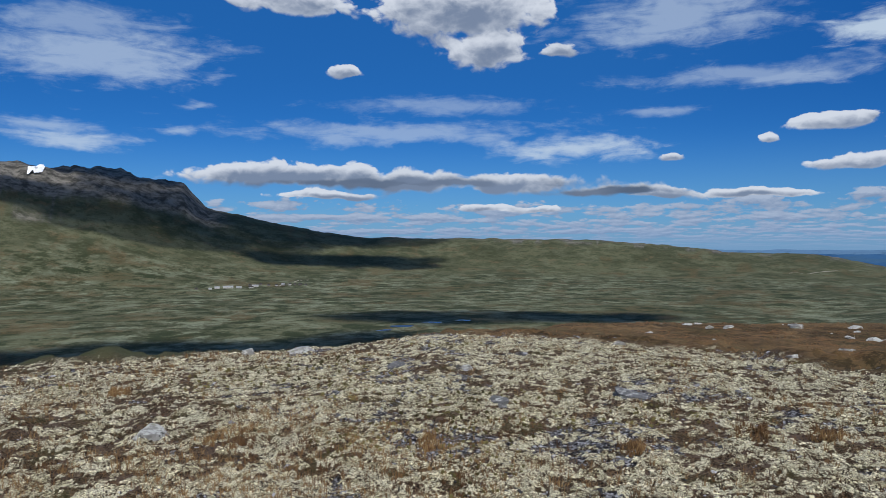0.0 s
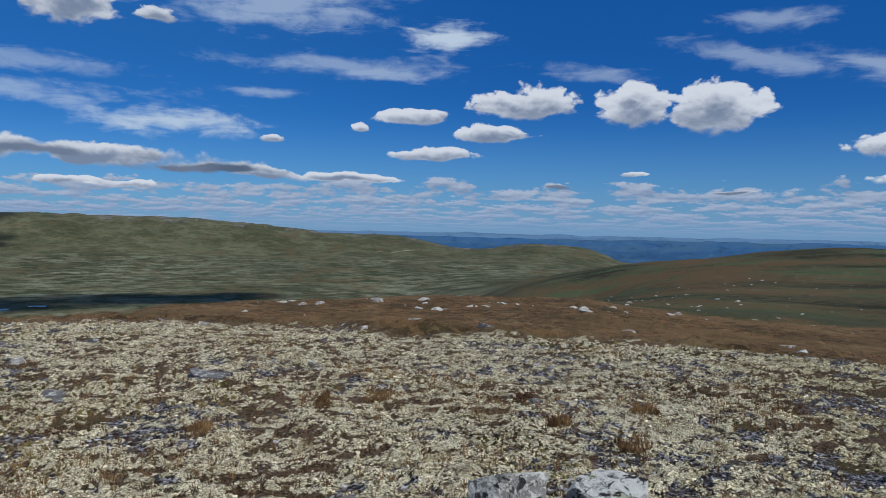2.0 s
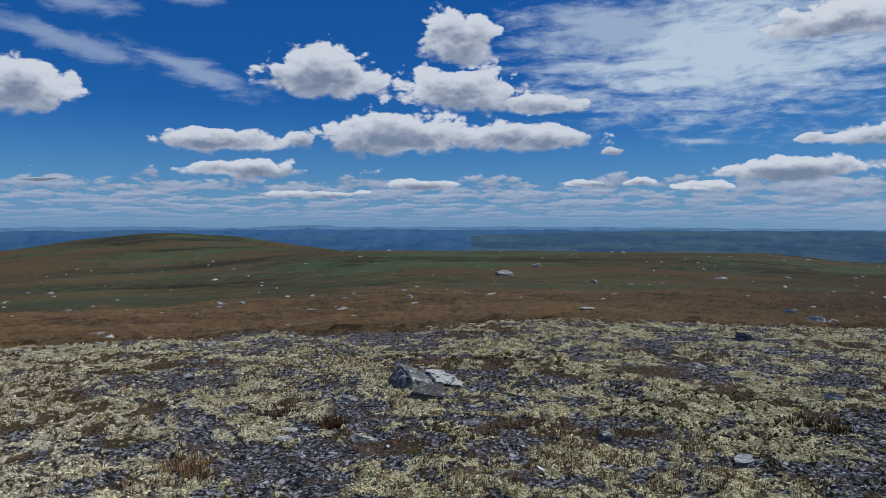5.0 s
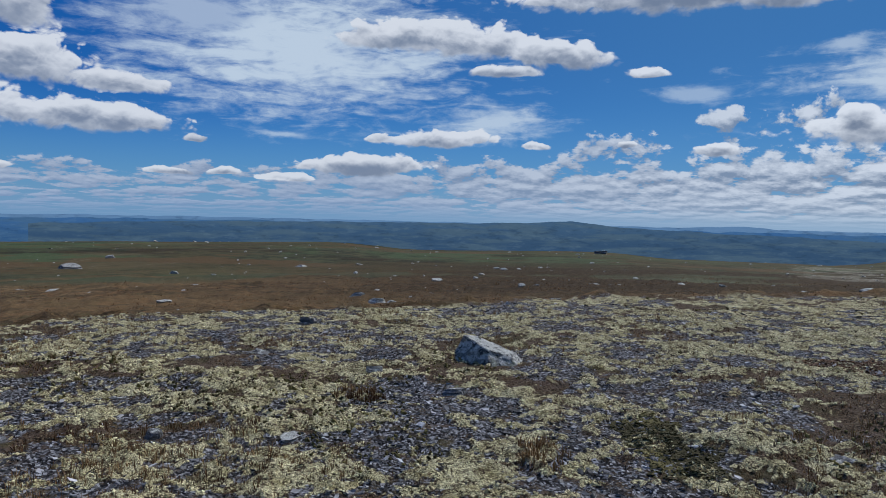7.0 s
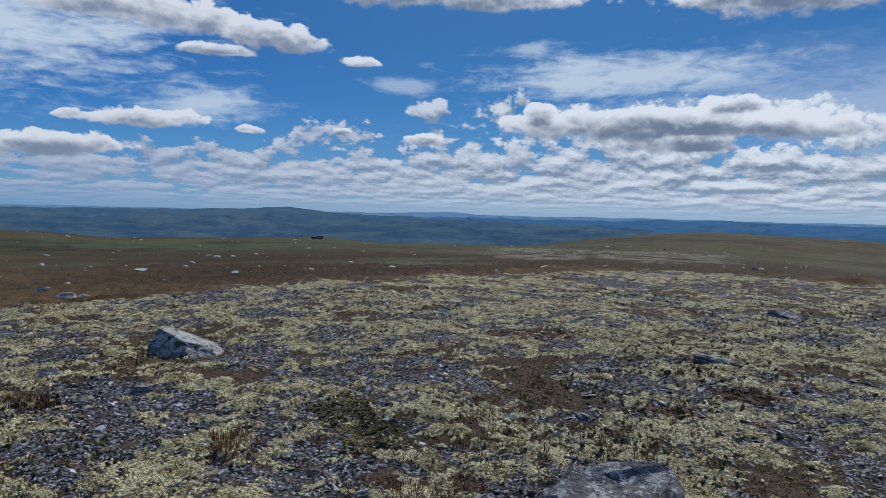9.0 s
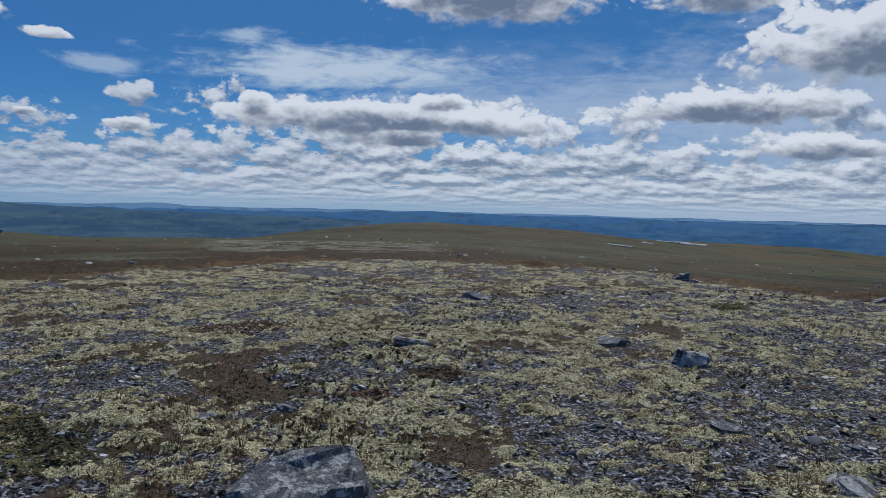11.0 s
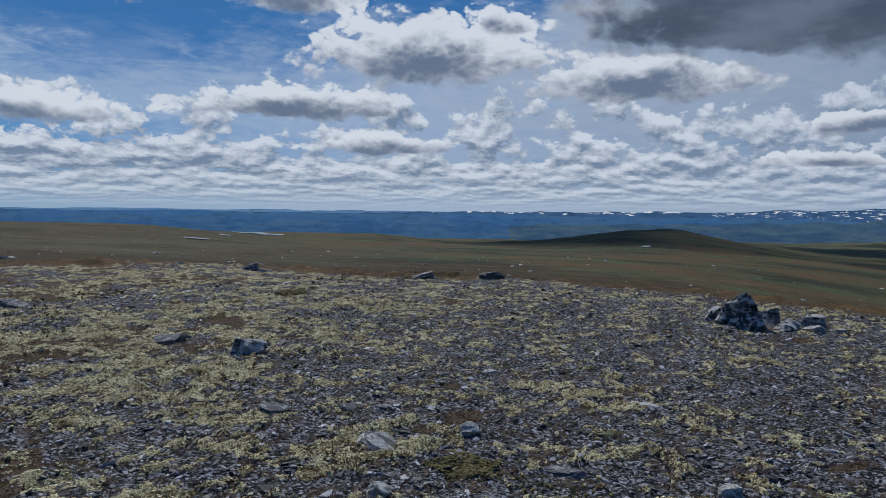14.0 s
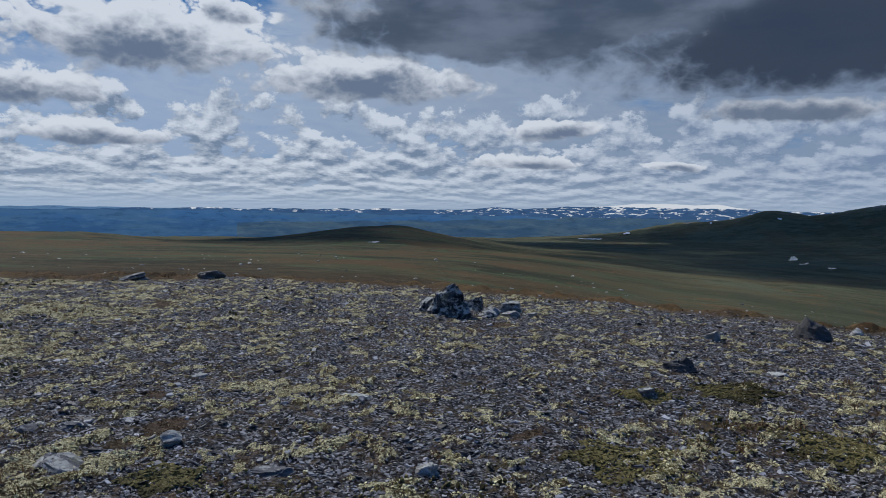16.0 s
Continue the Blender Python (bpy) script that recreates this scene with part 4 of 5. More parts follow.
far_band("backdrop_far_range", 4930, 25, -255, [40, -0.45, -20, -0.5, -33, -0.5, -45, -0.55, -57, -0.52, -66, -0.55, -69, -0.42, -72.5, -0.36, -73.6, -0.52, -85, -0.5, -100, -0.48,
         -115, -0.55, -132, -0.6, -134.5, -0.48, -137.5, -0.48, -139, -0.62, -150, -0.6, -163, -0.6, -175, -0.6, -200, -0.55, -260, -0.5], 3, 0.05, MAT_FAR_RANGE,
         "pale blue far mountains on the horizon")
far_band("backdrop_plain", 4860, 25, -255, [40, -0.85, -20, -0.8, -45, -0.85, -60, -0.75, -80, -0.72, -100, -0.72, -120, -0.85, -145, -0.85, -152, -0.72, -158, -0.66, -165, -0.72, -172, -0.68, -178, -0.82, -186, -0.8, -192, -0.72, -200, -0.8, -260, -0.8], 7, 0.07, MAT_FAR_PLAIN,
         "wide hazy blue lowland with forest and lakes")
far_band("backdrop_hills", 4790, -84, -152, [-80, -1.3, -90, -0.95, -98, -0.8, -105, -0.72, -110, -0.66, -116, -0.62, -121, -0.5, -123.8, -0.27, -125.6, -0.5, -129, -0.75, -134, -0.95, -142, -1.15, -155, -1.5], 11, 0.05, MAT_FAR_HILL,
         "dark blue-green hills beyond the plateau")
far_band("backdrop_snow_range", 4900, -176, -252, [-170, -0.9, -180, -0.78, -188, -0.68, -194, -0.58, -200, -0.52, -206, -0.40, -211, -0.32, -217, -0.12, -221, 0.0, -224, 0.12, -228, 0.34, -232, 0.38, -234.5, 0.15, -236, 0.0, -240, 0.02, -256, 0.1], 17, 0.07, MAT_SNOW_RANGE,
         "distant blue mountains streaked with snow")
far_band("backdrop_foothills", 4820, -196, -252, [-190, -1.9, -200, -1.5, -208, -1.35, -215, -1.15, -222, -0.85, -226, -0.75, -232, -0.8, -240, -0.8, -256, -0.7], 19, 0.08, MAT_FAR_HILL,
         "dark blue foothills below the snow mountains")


def meet(az, el):
    """Distance at which the line of sight along az, el meets the land."""
    r = np.exp(np.linspace(math.log(30), math.log(4500), 4000))
    a = radians(az)
    z = ground(-r * math.sin(a), r * math.cos(a))
    hit = np.nonzero(np.degrees(np.arctan2(z - EYE, r)) >= el)[0]
    return float(r[hit[0]]) if len(hit) else 4400.0


def patch(name, az, el, wide, high, mat, label, word, lift, seed=0, tilt=0.0):
    """An uneven patch that lies on the land, its outline given in degrees as seen from the eye."""
    n_a, n_k = 28, 7
    r0, r1 = meet(az, el - high), meet(az, el + high)
    if r1 < r0 * 1.01:
        r1 = r0 * 1.05
    t = np.linspace(0, 2 * math.pi, n_a, endpoint=False)
    edge = 1 + 0.35 * fbm(np.cos(t) * 1.3 + seed, np.sin(t) * 1.3, 3, seed + 5)
    k = np.linspace(1 / n_k, 1, n_k)
    u = (k[:, None] * np.cos(t) * edge).ravel()
    v = (k[:, None] * np.sin(t) * edge).ravel()
    u, v = np.append(u, 0), np.append(v, 0)
    aa = np.radians(az + wide * (u + tilt * v))
    rr = (r0 + r1) / 2 + (r1 - r0) / 2 * v
    x, y = -rr * np.sin(aa), rr * np.cos(aa)
    co = np.stack([x, y, ground(x, y) + lift], -1)
    m = np.arange(n_a)
    quad = np.concatenate([np.stack([i * n_a + m, i * n_a + (m + 1) % n_a, (i + 1) * n_a + (m + 1) % n_a, (i + 1) * n_a + m], -1) for i in range(n_k - 1)])
    tri = np.stack([m, (m + 1) % n_a, np.full(n_a, len(co) - 1)], -1)
    me = sheet_mesh(name, co, quad, tri)
    me.materials.append(mat)
    ob = tagged(new(name, me), label, word, kind="structure")
    return ob


for n, (az, el, w, h, tl) in enumerate([(29.4, 5.02, 0.36, 0.24, -0.8), (-226.2, -1.95, 0.28, 0.06, 0), (-236.9, -0.55, 0.16, 0.07, 0), (-232.3, -0.95, 0.1, 0.06, 0)]):
    patch("snow_field", az, el, w, h, MAT_SNOW, "old white snow patch lying on the mountain slope", "snow", 9.0 if az > 0 else 3.0, n, tl)
for n, (az, el, w, h) in enumerate([(-176.5, -2.46, 1.6, 0.045), (-171.9, -2.85, 0.9, 0.035), (-174, -2.60, 0.5, 0.03), (-206.5, -3.05, 0.5, 0.05), (-223.5, -2.42, 0.7, 0.05), (-237.9, -3.4, 0.35, 0.12),
                                    (-238.6, -3.7, 0.3, 0.06), (-240.3, -3.9, 0.3, 0.05), (3.2, -6.55, 1.0, 0.06), (0.8, -6.25, 0.7, 0.05), (4.8, -6.85, 0.7, 0.05), (-1.5, -6.1, 0.6, 0.05)]):
    patch("water", az, el, w, h, MAT_WATER, "small shallow tarn reflecting the sky on the moor", "water", 0.6, n + 20)


# ---------------------------------------------------------------- the farm in the valley
def mesh_of(name, co, faces, mat):
    me = bpy.data.meshes.new(name)
    me.from_pydata([tuple(c) for c in co], [], faces)
    me.update()
    me.materials.append(mat)
    return me


def part(name, me, parent, label=""):
    ob = new(name, me)
    ob.parent = parent
    return tagged(ob, label)


def box_co(x0, x1, y0, y1, z0, z1):
    return [(x, y, z) for z in (z0, z1) for x, y in ((x0, y0), (x1, y0), (x1, y1), (x0, y1))]


BOX_F = [(3, 2, 1, 0), (4, 5, 6, 7), (0, 1, 5, 4), (1, 2, 6, 5), (2, 3, 7, 6), (3, 0, 4, 7)]


def farmhouse(az, el, long, deep, high, turn, walls, roofing, label):
    r = meet(az, el)
    a = radians(az)
    x, y = -r * math.sin(a), r * math.cos(a)
    home = new("farmhouse")
    home.matrix_world = pose(x, y, ground_at(x, y) - 0.6, 0, 0, az + turn)
    tagged(home, label, "house", "farm buildings in the valley")
    l, d, ridge = long / 2, deep / 2, high + deep * 0.42
    gable = box_co(-l, l, -d, d, 0, high + 0.6) + [(-l, 0, ridge + 0.4), (l, 0, ridge + 0.4)]
    part("wall", mesh_of("wall", gable, [(3, 2, 1, 0), (0, 1, 5, 4), (2, 3, 7, 6), (1, 2, 6, 9, 5), (3, 0, 4, 8, 7)], walls), home)
    o, t = 0.5, 0.35
    roof = []
    for s_ in (-1, 1):
        roof += [(-l - o, 0, ridge + 0.75), (l + o, 0, ridge + 0.75), (l + o, s_ * (d + o), high + 0.35), (-l - o, s_ * (d + o), high + 0.35)]
        roof += [(-l - o, 0, ridge + 0.75 - t), (l + o, 0, ridge + 0.75 - t), (l + o, s_ * (d + o), high + 0.35 - t), (-l - o, s_ * (d + o), high + 0.35 - t)]
    rf = BOX_F + [tuple(8 + k for k in f) for f in BOX_F]
    part("roof", mesh_of("roof", roof, rf, roofing), home)
    for k in range(max(2, int(long / 4))):
        wx = -l + (k + 0.5) * long / max(2, int(long / 4))
        part("window", mesh_of("window", box_co(wx - 0.55, wx + 0.55, -d - 0.06, -d + 0.05, 1.6, 2.8), BOX_F, MAT_TURF), home)
    return home


GREY_HOUSE, WHITE_HOUSE = "weathered grey timber farm building with a dark roof", "long pale farm building with a sheet-metal roof"
farmhouse(18.9, -3.42, 9, 7, 4, 12, MAT_WALL, MAT_TURF, GREY_HOUSE)
farmhouse(17.9, -3.43, 10, 6, 3, -8, MAT_WHITE, MAT_ROOF, WHITE_HOUSE)
farmhouse(17.4, -3.38, 16, 8, 4, 5, MAT_WHITE, MAT_ROOF, WHITE_HOUSE)
farmhouse(16.6, -3.36, 34, 9, 4.5, 4, MAT_WHITE, MAT_ROOF, WHITE_HOUSE)
farmhouse(15.8, -3.38, 18, 8, 3.6, 4, MAT_WHITE, MAT_ROOF, WHITE_HOUSE)
farmhouse(15.0, -3.20, 10, 7, 4, 20, MAT_WALL, MAT_TURF, GREY_HOUSE)
farmhouse(14.6, -3.32, 22, 9, 5, 6, MAT_WHITE, MAT_ROOF, WHITE_HOUSE)
farmhouse(14.9, -3.38, 16, 8, 3.4, 6, MAT_WHITE, MAT_TURF, WHITE_HOUSE)
farmhouse(14.2, -3.16, 9, 7, 4, -15, MAT_WALL, MAT_TURF, GREY_HOUSE)
farmhouse(13.6, -3.24, 11, 7, 4, 30, MAT_WALL, MAT_TURF, GREY_HOUSE)
farmhouse(13.0, -3.26, 9, 7, 4, 10, MAT_WHITE, MAT_TURF, WHITE_HOUSE)
farmhouse(12.5, -3.24, 12, 8, 4.4, -10, MAT_WALL, MAT_ROOF, GREY_HOUSE)
farmhouse(12.0, -3.20, 10, 7, 4, 25, MAT_WHITE, MAT_TURF, WHITE_HOUSE)
farmhouse(11.6, -3.20, 8, 6, 4, 0, MAT_WALL, MAT_TURF, GREY_HOUSE)
farmhouse(11.2, -3.22, 12, 7, 4, 15, MAT_WALL, MAT_TURF, GREY_HOUSE)
farmhouse(10.8, -3.24, 9, 7, 3.6, 40, MAT_WALL, MAT_TURF, GREY_HOUSE)


def track(name, stops, width, label):
    """A gravel track laid on the land through bearing and elevation pairs."""
    pts = []
    for az, el in stops:
        r, a = meet(az, el), radians(az)
        pts.append(Vector((-r * math.sin(a), r * math.cos(a), 0)))
    co, faces = [], []
    line = [pts[k].lerp(pts[k + 1], t / 8) for k in range(len(pts) - 1) for t in range(8)] + [pts[-1]]
    for k, p in enumerate(line):
        d = (line[min(k + 1, len(line) - 1)] - line[max(k - 1, 0)]).normalized()
        for s_ in (-1, 1):
            q = p + Vector((-d.y, d.x, 0)) * s_ * width / 2
            co.append((q.x, q.y, ground_at(q.x, q.y) + 0.5))
        if k:
            faces.append((2 * k - 2, 2 * k - 1, 2 * k + 1, 2 * k))
    return tagged(new(name, mesh_of(name, co, faces, MAT_TRACK)), label, "road", kind="structure")


track("road", [(12.8, -3.30), (12.1, -3.12), (11.6, -2.95), (11.2, -2.86), (10.6, -2.82)], 7, "pale gravel track leading away from the farm")
track("road", [(-25.6, -2.2), (-27.4, -2.1), (-29.0, -2.0), (-30.5, -1.95)], 8, "pale gravel track leading away from the farm")


# ---------------------------------------------------------------- clouds above the view, which shade the slopes
def shade_cloud(az, r, wide, deep, height, seed, mat=MAT_CLOUD):
    rng = random.Random(seed)
    a = radians(az)
    spot = Vector((-r * math.sin(a), r * math.cos(a), 0))
    spot.z = ground_at(spot.x, spot.y)
    centre = spot + bearing(SUN_AZ, SUN_EL) * ((height - spot.z) / math.sin(radians(SUN_EL)))
    bm = bmesh.new()
    for k in range(15):
        u, v = rng.uniform(-1, 1), rng.uniform(-1, 1)
        if k and u * u + v * v > 1:
            continue
        size = rng.uniform(0.28, 0.5) * (1.2 - 0.5 * (u * u + v * v))
        m = Matrix.Translation((u * wide * 0.7, v * deep * 0.7, 0)) @ Matrix.Diagonal((wide * size, deep * size * 1.3, 90 * size + 40, 1))
        bmesh.ops.create_icosphere(bm, subdivisions=3, radius=1, matrix=m)
    for v in bm.verts:
        v.co += Vector((1, 1, 0.4)) * 45 * noise.fractal(v.co * 0.006, 0.6, 2.0, 4)
    me = bpy.data.meshes.new("cloud")
    bm.to_mesh(me)
    bm.free()
    me.polygons.foreach_set("use_smooth", np.ones(len(me.polygons), bool))
    me.materials.append(mat)
    ob = new("cloud", me)
    ob.matrix_world = Matrix.Translation(centre) @ pose(0, 0, 0, 0, 0, az)
    return tagged(ob, "white heaped cloud drifting high over the mountains", "cloud", kind="structure")


shade_cloud(17, 3900, 1350, 560, 3800, 2)
shade_cloud(6, 3580, 620, 170, 3800, 9)
shade_cloud(24, 1130, 520, 120, 3800, 3)
shade_cloud(-4, 1560, 420, 110, 3800, 4)
shade_cloud(-236, 2900, 1300, 1150, 3800, 5)
shade_cloud(-240, 1500, 640, 560, 3800, 6)
shade_cloud(-224, 2500, 420, 620, 3800, 11)
shade_cloud(-206, 1310, 430, 430, 3800, 7, MAT_THIN_CLOUD)
shade_cloud(-242, 4050, 1000, 560, 3800, 12)
shade_cloud(24, 4330, 520, 330, 3800, 8)


# ---------------------------------------------------------------- boulders
def rock_mesh(seed, mat, chisel=9, taper=0.25, lean=0.0, rough=0.13, detail=3, top=None, ledge=0.04):
    """A broken block: a ball cut flat by random planes, so that it keeps sharp ridges, then weathered."""
    rng = random.Random(seed)
    bm = bmesh.new()
    bmesh.ops.create_icosphere(bm, subdivisions=detail, radius=1.3)
    cuts = [(Vector((rng.uniform(-0.5, 0.5), rng.uniform(-0.5, 0.5), 1)).normalized(), 0.38 + 0.3 * rng.random())]
    if top:
        cuts = [(Vector(top[:3]).normalized(), top[3])]
    for k in range(chisel):
        a = 2 * math.pi * (k + rng.uniform(-0.35, 0.35)) / chisel
        cuts.append((Vector((math.cos(a), math.sin(a), rng.uniform(-0.15, 0.55) + taper)).normalized(), rng.uniform(0.6, 0.95)))
    for v in bm.verts:
        for _ in range(2):
            for n, d in cuts:
                over = v.co.dot(n) - d
                if over > 0:
                    v.co -= n * over
        p = v.co + Vector((seed * 3.1, 0, 0))
        v.co += v.co.normalized() * (rough * noise.fractal(p * 1.6, 0.8, 2.0, 4) + 0.35 * rough * noise.noise(p * 8))
        v.co.x += lean * v.co.z + ledge * math.sin(7.3 * math.floor(v.co.z * 4.5 + 0.8 * v.co.y + seed) + seed)
        v.co.y += ledge * math.sin(4.1 * math.floor(v.co.z * 4.5 + 0.8 * v.co.y + seed))
    me = bpy.data.meshes.new("boulder")
    bm.to_mesh(me)
    bm.free()
    lo = [min(v.co[k] for v in me.vertices) for k in range(3)]
    hi = [max(v.co[k] for v in me.vertices) for k in range(3)]
    me.transform(Matrix.Diagonal((1 / (hi[0] - lo[0]), 1 / (hi[1] - lo[1]), 1 / (hi[2] - lo[2]), 1)) @ Matrix.Translation((-(lo[0] + hi[0]) / 2, -(lo[1] + hi[1]) / 2, -hi[2])))
    me.materials.append(mat)
    return me


ROCKS = {k: [rock_mesh(s + 20 * n, m, 4 + s % 4, 0.3 - 0.12 * (s % 5), 0.2 - 0.1 * (s % 5), 0.15, ledge=0.09 if k in ("slaty", "dark", "flat") else 0.03) for s in range(12)] for n, (k, m) in enumerate(STONE.items())}
WORDS = {"pale": "pale grey boulder crusted with lichen on the ground", "dark": "dark grey angular stone lying among lichen",
         "flat": "flat grey slab of slate bedded in the ground", "slaty": "dark slaty rock split along its layers", "blotched": "dark boulder blotched with black and white lichen", "speckled": "grey boulder speckled with black and white lichen"}


def boulder(x, y, width, height, tone="pale", form=0, turn=None, depth=None, label="", me=None):
    """A stone of that width and height above ground, bedded in it."""
    me = me or ROCKS[tone][form]
    bury = 0.5 if tone == "flat" else 0.46
    far_off = math.hypot(x, y) > 10 and tone == "pale"
    width *= 0.66 if far_off else 1.0
    height *= 0.65 if tone == "flat" and width < 0.6 else 1.0
    height *= 0.48 if far_off else (0.6 if width < 0.36 else 0.88)
    full = max(height, 0.05) / (1 - bury)
    az = float(bearings(np.array([x]), np.array([y]))[0])
    z = float(surface_z(np.array([x]), np.array([y]))[0])
    ob = new("boulder", me)
    ob.matrix_world = Matrix.LocRotScale((x, y, z + height), Euler((0.16 * math.sin(x * 9), 0.16 * math.sin(y * 7), radians(az + (40 * math.sin(x * 5 + y) if turn is None else turn)))), (width, depth or width * 0.75, full))
    return tagged(ob, label or WORDS[tone], "rock", "stones strewn over the plateau")


# the large ones
boulder(2.64, 3.64, 0.45, 0.32, "speckled", turn=8, depth=0.42, label="blocky grey stone crusted with pale lichen, beside its twin", me=rock_mesh(301, STONE["speckled"], 5, -0.15, 0, 0.06, 4))
boulder(3.06, 3.30, 0.48, 0.25, "speckled", turn=-6, depth=0.42, label="blocky grey stone with a dark broken face, beside its twin", me=rock_mesh(307, STONE["speckled"], 5, -0.15, 0, 0.06, 4))
boulder(1.82, -3.02, 0.88, 0.49, "speckled", turn=4, depth=0.5, label="large blocky boulder with a lichen-speckled shaded face", me=rock_mesh(311, STONE["dark"], 5, -0.05, 0.05, 0.10, 4, (-0.08, -0.25, 1.0, 0.5)))
boulder(7.62, -3.95, 0.78, 0.34, "flat", turn=0, depth=0.6, label="wedge-shaped grey boulder with a shaded front face", me=rock_mesh(317, STONE["speckled"], 5, 0.1, -0.2, 0.07, 4, (0.42, -0.12, 0.9, 0.35)))
boulder(-6.30, -9.80, 0.70, 0.60, "speckled", turn=0, depth=0.5, label="tall boulder blotched with black and white lichen", me=rock_mesh(331, STONE["blotched"], 6, 0.2, -0.25, 0.26, 4, (-0.35, 0.0, 0.9, 0.5), 0.06))
boulder(7.52, 1.34, 0.60, 0.27, "flat", turn=-15, depth=0.45, label="dark broken rock with a sharp ridge among lichen", me=rock_mesh(317, STONE["dark"], 5, 0.1, -0.2, 0.12, 4, (0.42, -0.12, 0.9, 0.35)))
boulder(7.66, 1.12, 0.50, 0.17, "flat", turn=-12, depth=0.4, me=rock_mesh(347, STONE["speckled"], 5, 0.0, 0.2, 0.12, 4, (0.1, -0.35, 0.9, 0.35), 0.1))
boulder(7.1, 1.13, 0.42, 0.14, "dark", turn=10, depth=0.3, me=rock_mesh(349, STONE["slaty"], 4, 0.0, 0, 0.06, 4, (-0.1, -0.2, 0.95, 0.4)))
boulder(-3.15, 12.1, 0.36, 0.22, "pale", 3)
boulder(1.0, -19.4, 0.55, 0.20, "pale", 5)
boulder(-10.9, -6.0, 0.36, 0.22, "pale", 7)
cairn = boulder(30.3, 33.5, 0.95, 0.72, "pale", 4, depth=0.7, label="pale stone set up on another like a small cairn")
# the smaller ones
boulder(-2.44, 6.52, 0.34, 0.17, "pale", 7)
boulder(0.54, 7.82, 0.33, 0.16, "dark", 2)
boulder(2.01, 8.14, 0.41, 0.14, "flat", 9)
boulder(0.31, 9.95, 0.17, 0.11, "pale", 4)
boulder(-2.40, 12.49, 0.78, 0.18, "pale", 11)
boulder(3.05, 12.86, 0.35, 0.16, "pale", 6)
boulder(5.27, 11.41, 0.53, 0.12, "pale", 1)
boulder(16.36, 29.61, 1.06, 0.24, "pale", 8)
boulder(25.61, 52.37, 1.69, 0.73, "pale", 3)
boulder(19.98, 50.99, 1.16, 0.43, "pale", 10)
boulder(17.53, 47.79, 0.92, 0.36, "pale", 5)
boulder(29.73, 52.71, 1.89, 0.52, "pale", 0)
boulder(10.72, 37.83, 0.92, 0.25, "pale", 7)
boulder(-0.66, 10.45, 0.32, 0.08, "flat", 2)
boulder(30.34, 33.45, 1.38, 0.35, "pale", 9)
boulder(15.46, 22.46, 0.79, 0.45, "dark", 4)
boulder(23.63, 23.32, 1.04, 0.31, "pale", 11)
boulder(4.45, 5.66, 0.16, 0.08, "dark", 6)
boulder(3.56, 4.11, 0.10, 0.06, "pale", 1)
boulder(1.87, 4.26, 0.23, 0.12, "flat", 8)
boulder(49.22, 42.75, 1.02, 0.41, "pale", 3)
boulder(88.37, 56.36, 0.82, 0.49, "pale", 10)
boulder(316.35, 153.61, 2.76, 1.65, "pale", 5)
boulder(6.97, 1.91, 0.27, 0.09, "flat", 0)
boulder(5.53, 1.98, 0.18, 0.07, "pale", 7)
boulder(5.57, 1.39, 0.22, 0.07, "pale", 2)
boulder(6.23, 0.70, 0.24, 0.05, "flat", 9)
boulder(11.50, -2.84, 0.36, 0.13, "dark", 4)
boulder(30.39, -10.41, 1.25, 0.50, "pale", 11)
boulder(38.93, -12.09, 1.37, 0.41, "pale", 6)
boulder(63.26, 12.32, 1.61, 0.61, "pale", 1)
boulder(47.86, 14.15, 1.76, 0.35, "pale", 8)
boulder(187.35, 2.64, 3.52, 1.47, "pale", 3)
boulder(140.44, 8.51, 4.41, 0.99, "dark", 10)
boulder(110.39, -6.84, 2.25, 0.87, "pale", 5)
boulder(134.10, -30.49, 3.23, 0.86, "pale", 0)
boulder(6.32, -2.94, 0.25, 0.10, "dark", 7)
boulder(9.03, -1.66, 0.28, 0.11, "dark", 2)
boulder(69.88, -30.42, 1.97, 0.72, "pale", 9)
boulder(46.11, -26.86, 0.96, 0.50, "pale", 4)
boulder(26.59, -37.55, 2.51, 0.50, "pale", 11)
boulder(5.91, -0.37, 0.14, 0.09, "dark", 6)
boulder(228.32, -167.75, 5.32, 1.77, "dark", 1)
boulder(7.37, -2.53, 0.17, 0.09, "pale", 8)
boulder(0.58, -8.32, 0.46, 0.19, "speckled", 5)
boulder(4.36, -12.41, 0.60, 0.10, "flat", 10)
boulder(2.79, -4.74, 0.09, 0.06, "dark", 5)
boulder(3.71, -4.61, 0.24, 0.08, "flat", 0)
boulder(2.83, -4.21, 0.16, 0.07, "flat", 7)
boulder(1.45, -11.34, 0.28, 0.17, "pale", 2)
boulder(1.50, -9.14, 0.39, 0.13, "flat", 9)
boulder(3.44, -7.78, 0.45, 0.12, "flat", 4)
boulder(1.32, -19.87, 0.54, 0.18, "dark", 11)
boulder(3.30, -21.09, 0.35, 0.15, "pale", 6)
boulder(-2.76, -17.35, 0.74, 0.16, "dark", 1)
boulder(-4.36, -17.05, 0.74, 0.19, "dark", 8)
boulder(0.15, -6.01, 0.28, 0.10, "flat", 3)
boulder(-0.48, -6.06, 0.30, 0.06, "flat", 2)
boulder(-0.55, -5.12, 0.34, 0.09, "pale", 6)
boulder(-2.41, -4.00, 0.15, 0.10, "pale", 3)
boulder(-8.21, -6.47, 0.38, 0.20, "pale", 1)
boulder(-5.08, -4.74, 0.18, 0.12, "dark", 9)
boulder(-1.68, -4.55, 0.24, 0.05, "flat", 11)
